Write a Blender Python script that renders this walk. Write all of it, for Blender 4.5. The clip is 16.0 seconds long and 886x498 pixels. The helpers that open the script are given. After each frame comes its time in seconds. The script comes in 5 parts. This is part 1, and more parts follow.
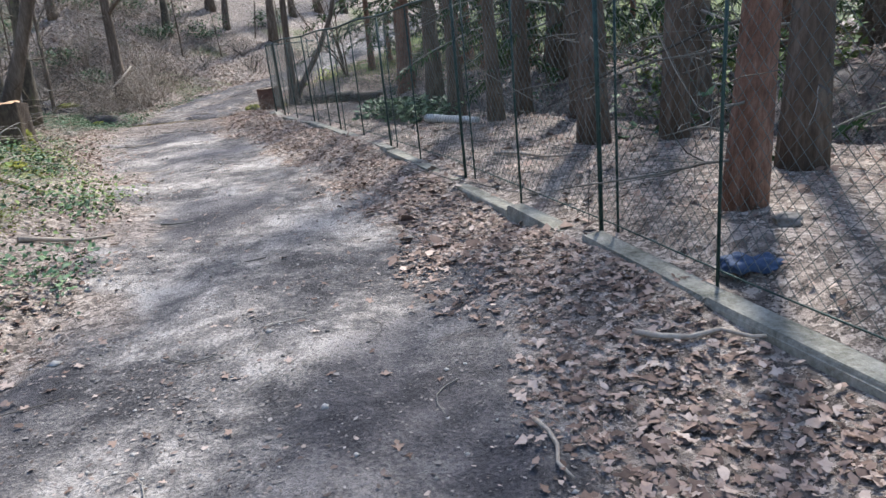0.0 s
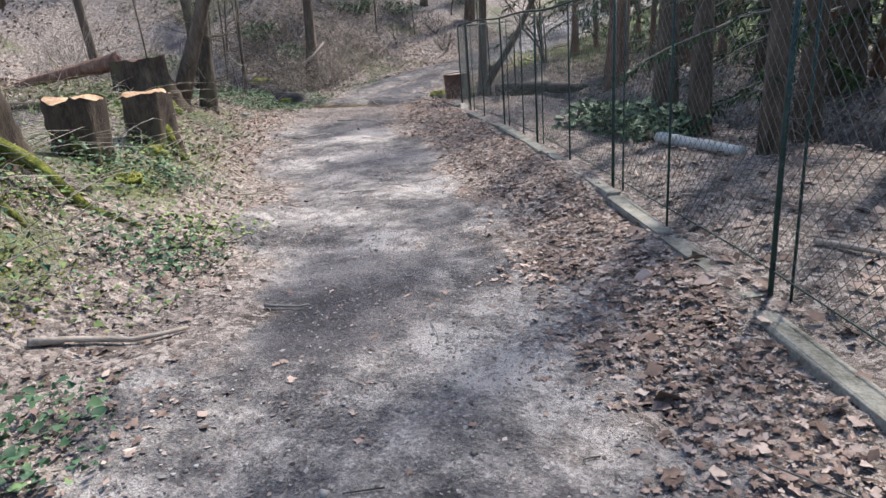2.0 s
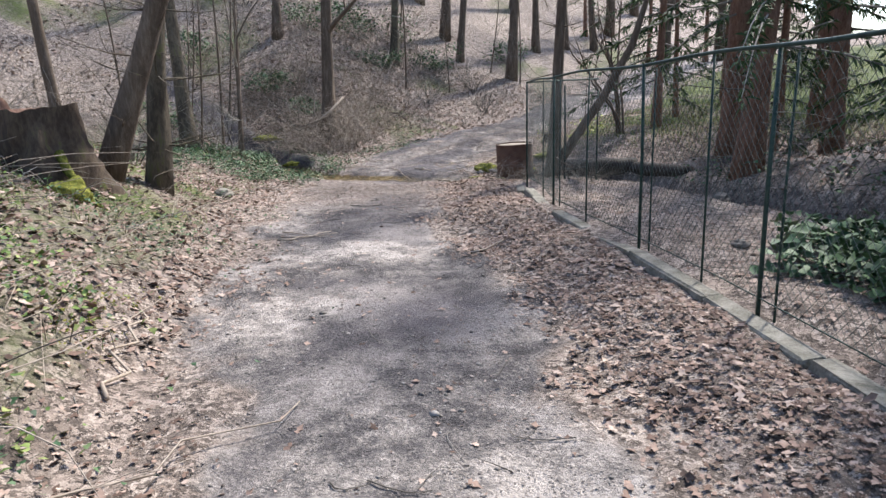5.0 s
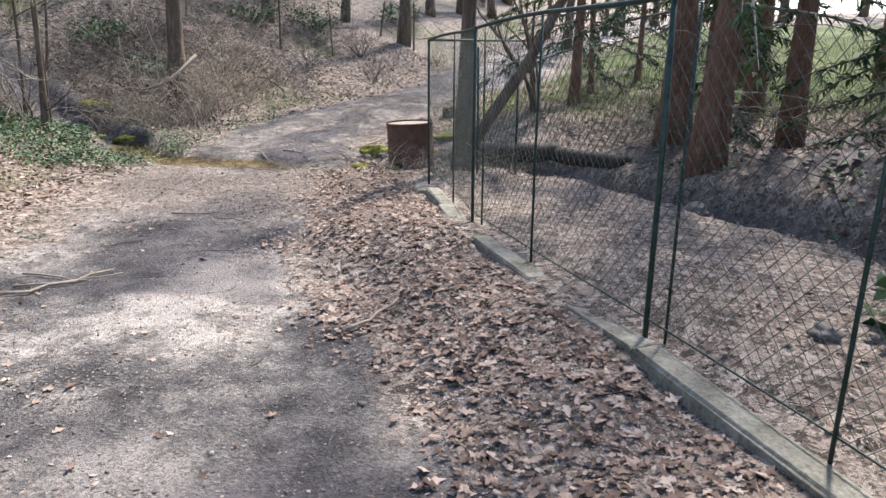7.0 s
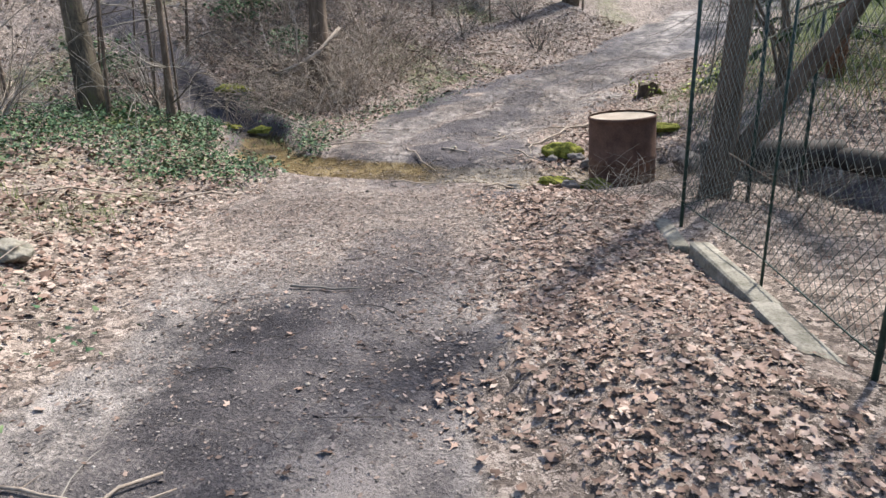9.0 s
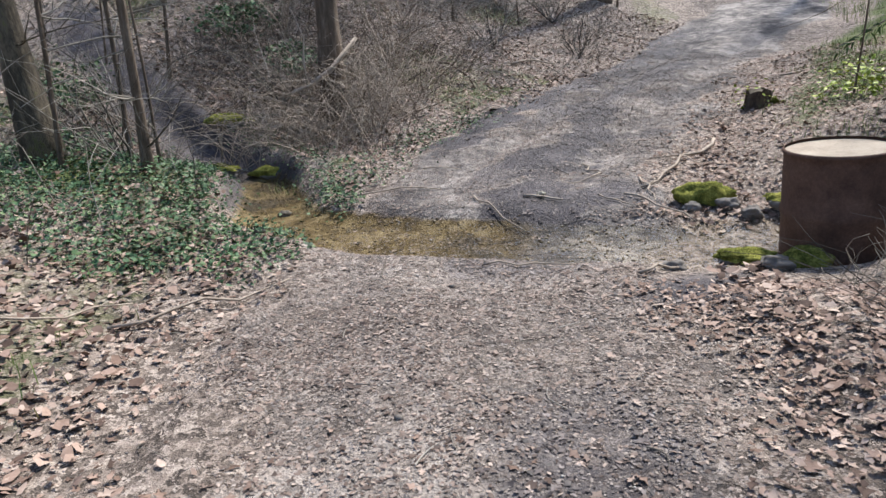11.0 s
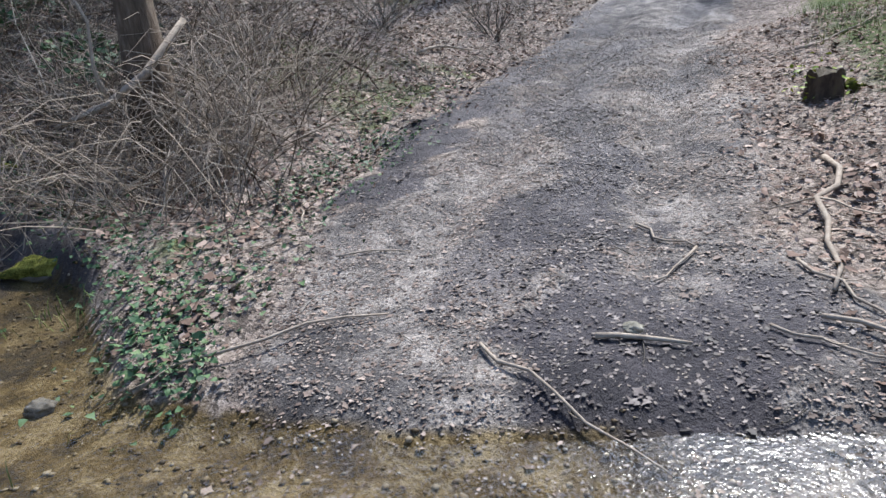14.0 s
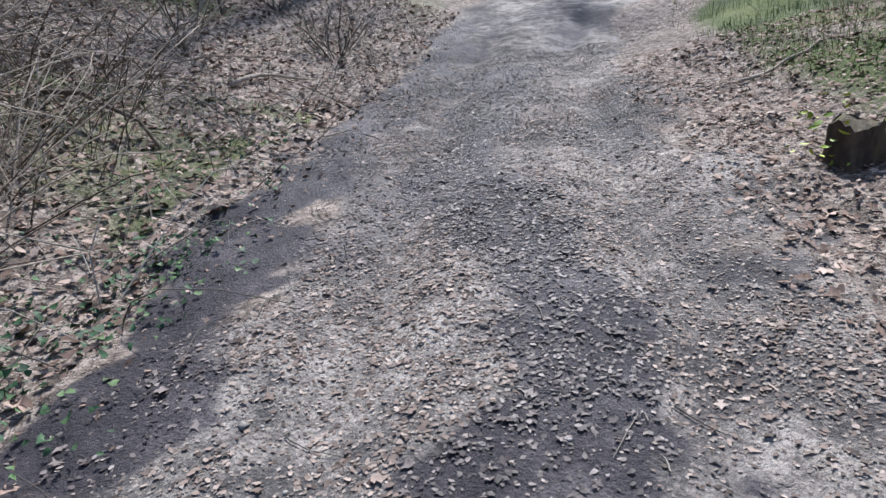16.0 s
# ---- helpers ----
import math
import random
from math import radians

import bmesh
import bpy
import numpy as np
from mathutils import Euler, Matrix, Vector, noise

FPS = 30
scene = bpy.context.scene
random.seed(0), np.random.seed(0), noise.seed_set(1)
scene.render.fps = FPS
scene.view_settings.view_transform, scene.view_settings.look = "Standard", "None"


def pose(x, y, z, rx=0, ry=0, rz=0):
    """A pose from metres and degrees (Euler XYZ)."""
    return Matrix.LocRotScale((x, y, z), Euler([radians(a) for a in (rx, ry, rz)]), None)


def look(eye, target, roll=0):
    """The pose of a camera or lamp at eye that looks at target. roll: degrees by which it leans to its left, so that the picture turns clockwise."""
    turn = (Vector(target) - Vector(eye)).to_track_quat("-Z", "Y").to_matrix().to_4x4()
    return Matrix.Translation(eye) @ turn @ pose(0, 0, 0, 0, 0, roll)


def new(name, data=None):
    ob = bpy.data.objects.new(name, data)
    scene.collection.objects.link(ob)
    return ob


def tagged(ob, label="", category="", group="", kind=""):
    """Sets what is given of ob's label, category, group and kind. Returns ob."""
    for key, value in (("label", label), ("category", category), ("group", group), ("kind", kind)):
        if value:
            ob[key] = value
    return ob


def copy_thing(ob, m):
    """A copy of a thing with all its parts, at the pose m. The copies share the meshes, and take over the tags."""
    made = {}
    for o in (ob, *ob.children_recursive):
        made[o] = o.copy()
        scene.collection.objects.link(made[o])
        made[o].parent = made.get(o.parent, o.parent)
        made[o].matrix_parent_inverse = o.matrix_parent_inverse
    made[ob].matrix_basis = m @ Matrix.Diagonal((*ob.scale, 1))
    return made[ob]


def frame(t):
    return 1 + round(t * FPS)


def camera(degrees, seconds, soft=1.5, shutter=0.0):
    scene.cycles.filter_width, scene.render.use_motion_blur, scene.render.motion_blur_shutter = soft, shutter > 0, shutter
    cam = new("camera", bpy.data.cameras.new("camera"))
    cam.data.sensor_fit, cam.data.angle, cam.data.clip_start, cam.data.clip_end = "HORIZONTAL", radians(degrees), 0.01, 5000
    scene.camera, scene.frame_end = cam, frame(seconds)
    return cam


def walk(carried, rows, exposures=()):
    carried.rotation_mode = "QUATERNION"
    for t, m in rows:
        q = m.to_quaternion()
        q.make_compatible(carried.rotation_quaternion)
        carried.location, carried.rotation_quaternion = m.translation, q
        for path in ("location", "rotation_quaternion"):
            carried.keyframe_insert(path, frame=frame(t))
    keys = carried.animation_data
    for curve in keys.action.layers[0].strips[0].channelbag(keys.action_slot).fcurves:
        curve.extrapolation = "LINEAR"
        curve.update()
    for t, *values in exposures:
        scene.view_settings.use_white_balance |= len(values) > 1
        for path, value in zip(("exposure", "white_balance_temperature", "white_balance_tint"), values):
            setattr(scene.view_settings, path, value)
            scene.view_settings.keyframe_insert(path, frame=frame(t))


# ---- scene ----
cam = camera(69.1, 16.0)
PATH = [
    (0, (0.414, 2.814, 1.157), (0.394, 4.719, 0.55), -6.2),
    (0.5, (0.369, 3.262, 1.19), (0.245, 5.153, 0.551), -4.3),
    (1, (0.267, 3.863, 1.253), (0.022, 5.744, 0.618), -7.9),
    (1.5, (0.168, 4.47, 1.284), (-0.332, 6.3, 0.649), -6.0),
    (2, (-0.03, 5.104, 1.289), (-0.572, 6.927, 0.671), -4.5),
    (2.5, (-0.241, 5.722, 1.285), (-0.792, 7.548, 0.685), -6.5),
    (3, (-0.562, 6.305, 1.275), (-1.315, 8.082, 0.748), -4.7),
    (3.5, (-0.811, 6.922, 1.276), (-1.574, 8.716, 0.83), -5.8),
    (4, (-1.102, 7.437, 1.307), (-1.821, 9.234, 0.803), -3.7),
    (4.2, (-1.236, 7.682, 1.329), (-1.843, 9.542, 0.917), -3.6),
    (6.3, (-2.029, 10.463, 1.224), (-2.608, 12.304, 0.7), 0.2),
    (6.5, (-2.092, 10.656, 1.232), (-2.512, 12.548, 0.737), -1.6),
    (7, (-2.17, 11.284, 1.231), (-2.425, 13.192, 0.689), 0.2),
    (7.5, (-2.367, 11.863, 1.261), (-2.755, 13.745, 0.706), 0.2),
    (8, (-2.643, 12.485, 1.263), (-3.094, 14.342, 0.674), -2.0),
    (8.5, (-2.993, 13.091, 1.303), (-3.67, 14.879, 0.714), -1.2),
    (9, (-3.294, 13.619, 1.328), (-3.955, 15.396, 0.69), -2.2),
    (9.5, (-3.633, 14.179, 1.328), (-4.341, 15.95, 0.726), -1.3),
    (9.7, (-3.803, 14.394, 1.294), (-4.584, 16.135, 0.696), -1.2),
    (11.8, (-5.273, 16.272, 1.33), (-5.826, 18.071, 0.653), -5.8),
    (12, (-5.369, 16.471, 1.324), (-5.897, 18.263, 0.611), -4.4),
    (12.5, (-5.651, 17.021, 1.306), (-6.008, 18.862, 0.61), -4.7),
    (13, (-5.866, 17.688, 1.253), (-6.214, 19.564, 0.653), -5.4),
    (13.5, (-6.108, 18.161, 1.216), (-6.478, 20.034, 0.618), -7.5),
    (14, (-6.2, 18.702, 1.205), (-6.487, 20.566, 0.539), -7.2),
    (14.5, (-6.256, 19.215, 1.168), (-6.213, 21.1, 0.501), -2.7),
    (15, (-6.293, 19.76, 1.109), (-6.014, 21.588, 0.348), -3.6),
    (15.5, (-6.285, 20.428, 1.059), (-6.121, 22.285, 0.334), -3.8),
    (16, (-6.352, 21.224, 1.198), (-6.177, 23.101, 0.529), -6.4),
]
EXPOSURES = [(0, 1.35, 6300, 10), (2, 1.2, 6450, 12), (4, 1.17, 6500, 13), (7, 1.45, 6750, 12), (9.5, 1.22, 6800, 12), (12, 0.95, 6300, 10), (14, 0.98, 6150, 10), (16, 0.94, 6100, 11)]
walk(cam, [(t, look(eye, target, roll)) for t, eye, target, roll in PATH], EXPOSURES)

# ---- world, sun and exposure ----
SUN_AZ, SUN_EL = 24.0, 52.0          # degrees from +y towards +x, and above the horizon
world = bpy.data.worlds.new("sky_world")
scene.world = world
world.use_nodes = True
_wn = world.node_tree
_sky = _wn.nodes.new("ShaderNodeTexSky")
_sky.sky_type, _sky.sun_disc = "NISHITA", False
_sky.sun_elevation, _sky.sun_rotation = radians(SUN_EL), radians(SUN_AZ)
_wn.links.new(_sky.outputs[0], _wn.nodes["Background"].inputs[0])
_wn.nodes["Background"].inputs[1].default_value = 0.15
_sd = bpy.data.lights.new("sun", "SUN")
_sd.energy, _sd.angle, _sd.color = 4.0, radians(3.5), (1.0, 0.965, 0.91)
sun = new("sun", _sd)
_dir = Vector((math.sin(radians(SUN_AZ)) * math.cos(radians(SUN_EL)), math.cos(radians(SUN_AZ)) * math.cos(radians(SUN_EL)), math.sin(radians(SUN_EL))))
sun.matrix_world = look(_dir * 60, (0, 0, 0))

# ---- small tools ----
rng = np.random.default_rng(7)


def smooth(a, b, v):
    s = np.clip((np.asarray(v, float) - a) / (b - a), 0, 1)
    return s * s * (3 - 2 * s)


_lat = np.random.default_rng(11).random((256, 256))


def vnoise(x, y, size, seed=0):
    """Smooth value noise, 0 to 1, with bumps of about size metres."""
    x, y = np.asarray(x, float) / size + seed * 17.3, np.asarray(y, float) / size + seed * 31.7
    i, j = np.floor(x).astype(int), np.floor(y).astype(int)
    u, v = x - i, y - j
    u, v = u * u * (3 - 2 * u), v * v * (3 - 2 * v)
    a, b = _lat[i % 256, j % 256], _lat[(i + 1) % 256, j % 256]
    c, d = _lat[i % 256, (j + 1) % 256], _lat[(i + 1) % 256, (j + 1) % 256]
    return (a * (1 - u) + b * u) * (1 - v) + (c * (1 - u) + d * u) * v


def line_dist(x, y, pts):
    """Distance to a polyline, and the way along it, from 0 to 1."""
    best, along = np.full(np.shape(x), 1e9), np.zeros(np.shape(x))
    n = len(pts) - 1
    for k in range(n):
        (ax, ay), (bx, by) = pts[k], pts[k + 1]
        dx, dy = bx - ax, by - ay
        s = np.clip(((x - ax) * dx + (y - ay) * dy) / (dx * dx + dy * dy), 0, 1)
        d = np.hypot(x - ax - s * dx, y - ay - s * dy)
        along = np.where(d < best, (k + s) / n, along)
        best = np.minimum(best, d)
    return best, along


# ---- the plan: road, kerb, stream, hill ----
ROAD_Y = (0, 4.5, 6, 7.5, 9, 10.2, 12, 14, 16, 18, 19.3, 20, 22, 24.5, 27, 30, 33, 38, 50, 80)
ROAD_L = (-0.6, -1.25, -1.6, -2.1, -2.6, -3.1, -4.1, -5.1, -6.2, -7.0, -7.35, -7.5, -7.45, -7.05, -6.2, -5.3, -4.2, -2.2, 3, 16)
ROAD_R = (2.1, 0.75, 0.45, -0.05, -0.6, -1.15, -1.85, -2.9, -3.9, -4.6, -4.85, -4.9, -4.9, -4.4, -3.8, -2.9, -1.4, 0.8, 6.5, 20)
ROAD_Z = (0, 0, 0, -0.02, -0.03, -0.04, -0.06, -0.07, -0.075, -0.07, -0.05, -0.1, 0.03, 0.26, 0.46, 0.7, 1.3, 2.2, 3.6, 6)
KERB_Y = (-2, 4.45, 5.1, 5.9, 8.4, 9.1, 10.2, 11.6, 12.95, 14.0, 15.0, 16.0, 17.1, 18.1)
KERB_X = (3.6, 1.68, 1.48, 1.27, 0.51, 0.25, -0.15, -0.66, -1.19, -1.66, -2.14, -2.59, -2.88, -3.26)
STREAM = ((-16, 26.0), (-12.5, 24.0), (-10.4, 22.8), (-9.3, 22.0), (-8.2, 20.45), (-6.8, 20.05), (-5.2, 20.02), (-4.1, 20.12), (-3.0, 20.7), (-2.0, 20.3),
          (-1.15, 18.8), (-0.1, 16.9), (1.1, 14.7), (2.3, 12.5), (3.7, 9.5), (5.2, 6), (7.5, 0), (12, -12))
HILL_FOOT = ((-26, -30), (-21, 0), (-18.5, 13), (-14, 21.5), (-9.6, 23.4), (-7.75, 22.6), (-7.4, 24.3), (-6.6, 27), (-5.7, 30), (-4.6, 33), (-2.6, 38), (2.6, 50), (15, 80))
WATER_Z = -0.135


def road_l(y):
    return np.interp(y, ROAD_Y, ROAD_L)


def road_r(y):
    return np.interp(y, ROAD_Y, ROAD_R)


def kerb_x(y):
    return np.interp(y, KERB_Y, KERB_X)


def ground(x, y, fine=True):
    """Height of the ground."""
    x, y = np.asarray(x, float), np.asarray(y, float)
    lo, hi, zr = road_l(y), road_r(y), np.interp(y, ROAD_Y, ROAD_Z)
    dl, dr = np.maximum(lo - x, 0), np.maximum(x - hi, 0)
    z = zr.copy()
    # bank to the left of the road, flattening out towards the stream
    amp = 0.42 * (1 - smooth(14, 18.5, y)) + 0.12
    amp = amp * (1 - smooth(20.5, 22, y))
    z = z + amp * smooth(0.1, 1.6, dl) + 0.05 * np.maximum(dl - 1.5, 0) * (1 - smooth(20, 22, y)) * smooth(0, 4, 60 - dl)
    z = z + 0.3 * smooth(0.8, 3.4, dl) * smooth(15.5, 18.5, y) * (1 - smooth(20.6, 22, y))
    z = z + 0.22 * np.exp(-((y - 8.2) / 1.3) ** 2) * smooth(0.8, 1.9, dl)
    z = z + 0.45 * smooth(0.9, 3.0, dl) * smooth(9.4, 12.5, y) * (1 - smooth(15, 17.5, y)) * smooth(0, 3, 14 - dl)
    # hillside
    hd, _ = line_dist(x, y, HILL_FOOT)
    foot_y = np.interp(x, [p[0] for p in HILL_FOOT[:6]], [p[1] for p in HILL_FOOT[:6]])
    inside = np.where(x < -7.75, y > foot_y, (y > 22.6) & (x < lo - 0.35))
    inside = inside | (x < -26)
    hd = np.where(inside, hd, 0)
    lift = 0.24 * hd + 0.03 * np.minimum(hd, 14) ** 2 + 0.5 * np.maximum(hd - 14, 0)
    lift = np.minimum(lift, 14 + 2 * np.tanh((lift - 14) / 8))
    z = z + lift
    # leafy verge and the yard behind the kerb
    kx = kerb_x(y)
    verge = ((0.07 + 0.05 * smooth(8, 13, y)) * smooth(0.0, 0.75, dr) + 0.02) * (1 - smooth(18.2, 19.3, y))
    z = z + verge + 0.12 * (1 - smooth(18.3, 19.5, y)) * smooth(0.05, 0.3, x - kx) * 0.4
    # right bank past the stream
    z = z + 0.36 * smooth(0.1, 2.2, dr) * smooth(20.6, 22.5, y)
    # raised wood beyond the ditch
    sd, sa = line_dist(x, y, STREAM)
    right = (x > -3.4) & (x > np.interp(y, [p[1] for p in STREAM[:7:-1]], [p[0] for p in STREAM[:7:-1]]))
    z = z + np.where(right & (y < 20.6), 0.35 * smooth(0.4, 1.6, sd) + 0.03 * np.maximum(sd - 2, 0), 0)
    if fine:
        onroad = (dl == 0) & (dr == 0)
        z = z + (vnoise(x, y, 1.3, 1) - 0.5) * np.where(onroad, 0.05, 0.16) + (vnoise(x, y, 0.35, 2) - 0.5) * np.where(onroad, 0.022, 0.06)
        z = z + (vnoise(x, y, 0.12, 3) - 0.5) * 0.016
        mid = (lo + hi) / 2
        for off in (-0.62, 0.62):                      # wheel ruts
            rut = np.exp(-((x - mid - off + 0.1 * np.sin(y * 0.7)) / 0.2) ** 2)
            z = z - rut * (0.025 + 0.05 * smooth(20.8, 22.5, y)) * (1 - smooth(30, 34, y))
    # stream bed
    wide = np.interp(sa * 17, (0, 3, 4, 5, 6, 7, 8, 9, 17), (0.15, 0.3, 0.42, 0.44, 0.44, 0.44, 0.42, 0.42, 0.5))
    bed = np.interp(sa * 17, (0, 2, 3, 4, 7, 8, 9, 17), (0.1, -0.1, -0.2, -0.2, -0.19, -0.28, -0.42, -0.5))
    cut = (1 - smooth(wide * 0.6, wide * 1.5, sd)) * smooth(0.4, 2.2, sa * 17)
    return z * (1 - cut) + np.minimum(z, bed + (vnoise(x, y, 0.25, 5) - 0.5) * 0.05) * cut


def gz(x, y):
    return float(ground(np.array([x]), np.array([y]))[0])


def mesh_np(name, verts, faces):
    """A mesh from arrays: verts (n, 3) and faces (m, k)."""
    verts, faces = np.asarray(verts, np.float32), np.asarray(faces, np.int32)
    me = bpy.data.meshes.new(name)
    me.vertices.add(len(verts))
    me.vertices.foreach_set("co", verts.ravel())
    me.loops.add(faces.size)
    me.loops.foreach_set("vertex_index", faces.ravel())
    me.polygons.add(len(faces))
    me.polygons.foreach_set("loop_start", np.arange(0, faces.size, faces.shape[1], dtype=np.int32))
    me.update(calc_edges=True)
    return me


def shaded(me):
    me.polygons.foreach_set("use_smooth", np.ones(len(me.polygons), bool))
    return me


def tube_np(points, radii, sides=6, cap=True):
    """Vertices and quads of a tube along points."""
    pts = np.asarray(points, float)
    tang = np.gradient(pts, axis=0)
    tang /= np.linalg.norm(tang, axis=1, keepdims=True) + 1e-9
    ref = np.where(np.abs(tang[:, 2:3]) > 0.9, np.array([[1.0, 0, 0]]), np.array([[0, 0, 1.0]]))
    ref = np.repeat(ref[:1], len(pts), axis=0)
    a = np.cross(tang, ref)
    a /= np.linalg.norm(a, axis=1, keepdims=True) + 1e-9
    b = np.cross(tang, a)
    ang = np.arange(sides) * 2 * math.pi / sides
    rad = np.broadcast_to(np.asarray(radii, float).reshape(len(pts), -1), (len(pts), sides))
    v = pts[:, None] + rad[..., None] * (a[:, None] * np.cos(ang)[None, :, None] + b[:, None] * np.sin(ang)[None, :, None])
    n = len(pts)
    idx = np.arange(n * sides).reshape(n, sides)
    q = np.stack([idx[:-1], np.roll(idx, -1, 1)[:-1], np.roll(idx, -1, 1)[1:], idx[1:]], -1).reshape(-1, 4)
    v = v.reshape(-1, 3)
    if cap:
        v = np.vstack([v, pts[:1], pts[-1:]])
        s = idx[0]
        e = idx[-1]
        c0 = np.stack([np.full(sides, n * sides), np.roll(s, -1), s, s], -1)
        c1 = np.stack([np.full(sides, n * sides + 1), e, np.roll(e, -1), np.roll(e, -1)], -1)
        q = np.vstack([q, c0, c1])
    return v, q


def merged(pieces):
    vs, fs, n = [], [], 0
    for v, f in pieces:
        vs.append(v)
        fs.append(np.asarray(f) + n)
        n += len(v)
    return np.vstack(vs), np.vstack(fs)


def clean_mesh(name, v, f):
    """A mesh of quads in which a repeated corner marks a triangle."""
    faces = [tuple(dict.fromkeys(int(i) for i in row)) for row in f]
    me = bpy.data.meshes.new(name)
    me.from_pydata([tuple(map(float, p)) for p in v], [], faces)
    return shaded(me)


def part(name, me, material, parent=None, label=""):
    if isinstance(me, bmesh.types.BMesh):
        bm, me = me, bpy.data.meshes.new(name)
        bm.to_mesh(me)
        bm.free()
    ob = new(name, me)
    if material:
        me.materials.append(material)
    if parent:
        ob.parent = parent
    if label:
        ob["label"] = label
    return ob


def thing(name, x, y, z, label, category, group="", kind="", rz=0.0):
    ob = new(name)
    ob.empty_display_size = 0.1
    ob.matrix_basis = pose(x, y, z, 0, 0, rz)
    return tagged(ob, label, category, group, kind)


def box_bm(sx, sy, sz, bevel=0.01, seg=2, jitter=0.0, seed=0):
    """A bevelled box standing on z = 0."""
    bm = bmesh.new()
    bmesh.ops.create_cube(bm, size=1)
    bmesh.ops.scale(bm, vec=(sx, sy, sz), verts=bm.verts)
    bmesh.ops.translate(bm, vec=(0, 0, sz / 2), verts=bm.verts)
    if bevel:
        bmesh.ops.bevel(bm, geom=bm.edges[:], offset=bevel, segments=seg, affect="EDGES", profile=0.6)
    if jitter:
        r = random.Random(seed)
        for v in bm.verts:
            v.co += Vector((r.uniform(-1, 1), r.uniform(-1, 1), r.uniform(-1, 1))) * jitter
    return bm


# ---- materials ----
def mat(name, rough=0.85, metal=0.0, spec=0.3):
    m = bpy.data.materials.new(name)
    m.use_nodes = True
    b = m.node_tree.nodes["Principled BSDF"]
    b.inputs["Roughness"].default_value, b.inputs["Metallic"].default_value = rough, metal
    b.inputs["Specular IOR Level"].default_value = spec
    return m, m.node_tree, b


def nd(nt, kind, **values):
    n = nt.nodes.new(kind)
    for k, v in values.items():
        n.inputs[k.replace("_", " ")].default_value = v
    return n


def noise_tex(nt, scale, detail=6, rough=0.6, coords=None, dist=0.0):
    n = nd(nt, "ShaderNodeTexNoise", Scale=scale, Detail=detail, Roughness=rough, Distortion=dist)
    if coords is None:
        coords = nt.nodes.new("ShaderNodeTexCoord").outputs["Object"]
    nt.links.new(coords, n.inputs["Vector"])
    return n


def ramp(nt, fac, stops):
    r = nt.nodes.new("ShaderNodeValToRGB")
    e = r.color_ramp.elements
    while len(e) < len(stops):
        e.new(0.5)
    for el, (p, c) in zip(e, stops):
        el.position, el.color = p, (*c, 1)
    nt.links.new(fac, r.inputs[0])
    return r.outputs[0]


def mixc(nt, fac, a, b, mode="MIX"):
    m = nt.nodes.new("ShaderNodeMix")
    m.data_type, m.blend_type = "RGBA", mode
    if isinstance(fac, (int, float)):
        m.inputs[0].default_value = fac
    else:
        nt.links.new(fac, m.inputs[0])
    for sock, c in ((m.inputs[6], a), (m.inputs[7], b)):
        if isinstance(c, tuple):
            sock.default_value = (*c, 1)
        else:
            nt.links.new(c, sock)
    return m.outputs[2]


def math_node(nt, op, a, b=0.0):
    m = nt.nodes.new("ShaderNodeMath")
    m.operation = op
    for i, v in enumerate((a, b)):
        if isinstance(v, (int, float)):
            m.inputs[i].default_value = v
        else:
            nt.links.new(v, m.inputs[i])
    return m.outputs[0]


def bump(nt, bsdf, height, strength=0.5, dist=0.02):
    b = nd(nt, "ShaderNodeBump", Strength=strength, Distance=dist)
    nt.links.new(height, b.inputs["Height"])
    nt.links.new(b.outputs[0], bsdf.inputs["Normal"])


def simple(name, stops, scale=8, rough=0.85, metal=0.0, bump_s=0.4, bump_d=0.01, island=False, spec=0.3, fine=60, stretch=None):
    """Noise-coloured material with two scales of variation and relief."""
    m, nt, b = mat(name, rough, metal, spec)
    co = nt.nodes.new("ShaderNodeTexCoord").outputs["Object"]
    if stretch:
        mp = nt.nodes.new("ShaderNodeMapping")
        mp.inputs["Scale"].default_value = stretch
        nt.links.new(co, mp.inputs["Vector"])
        co = mp.outputs[0]
    n1, n2 = noise_tex(nt, scale, 6, 0.65, co), noise_tex(nt, fine, 5, 0.7, co)
    f = math_node(nt, "ADD", math_node(nt, "MULTIPLY", n1.outputs[0], 0.6), math_node(nt, "MULTIPLY", n2.outputs[0], 0.4))
    if island:
        g = nt.nodes.new("ShaderNodeNewGeometry").outputs["Random Per Island"]
        f = math_node(nt, "ADD", math_node(nt, "MULTIPLY", f, 0.4), math_node(nt, "MULTIPLY", g, 0.6))
        f.node.use_clamp = True
    nt.links.new(ramp(nt, f, stops), b.inputs["Base Color"])
    bump(nt, b, f, bump_s, bump_d)
    return m


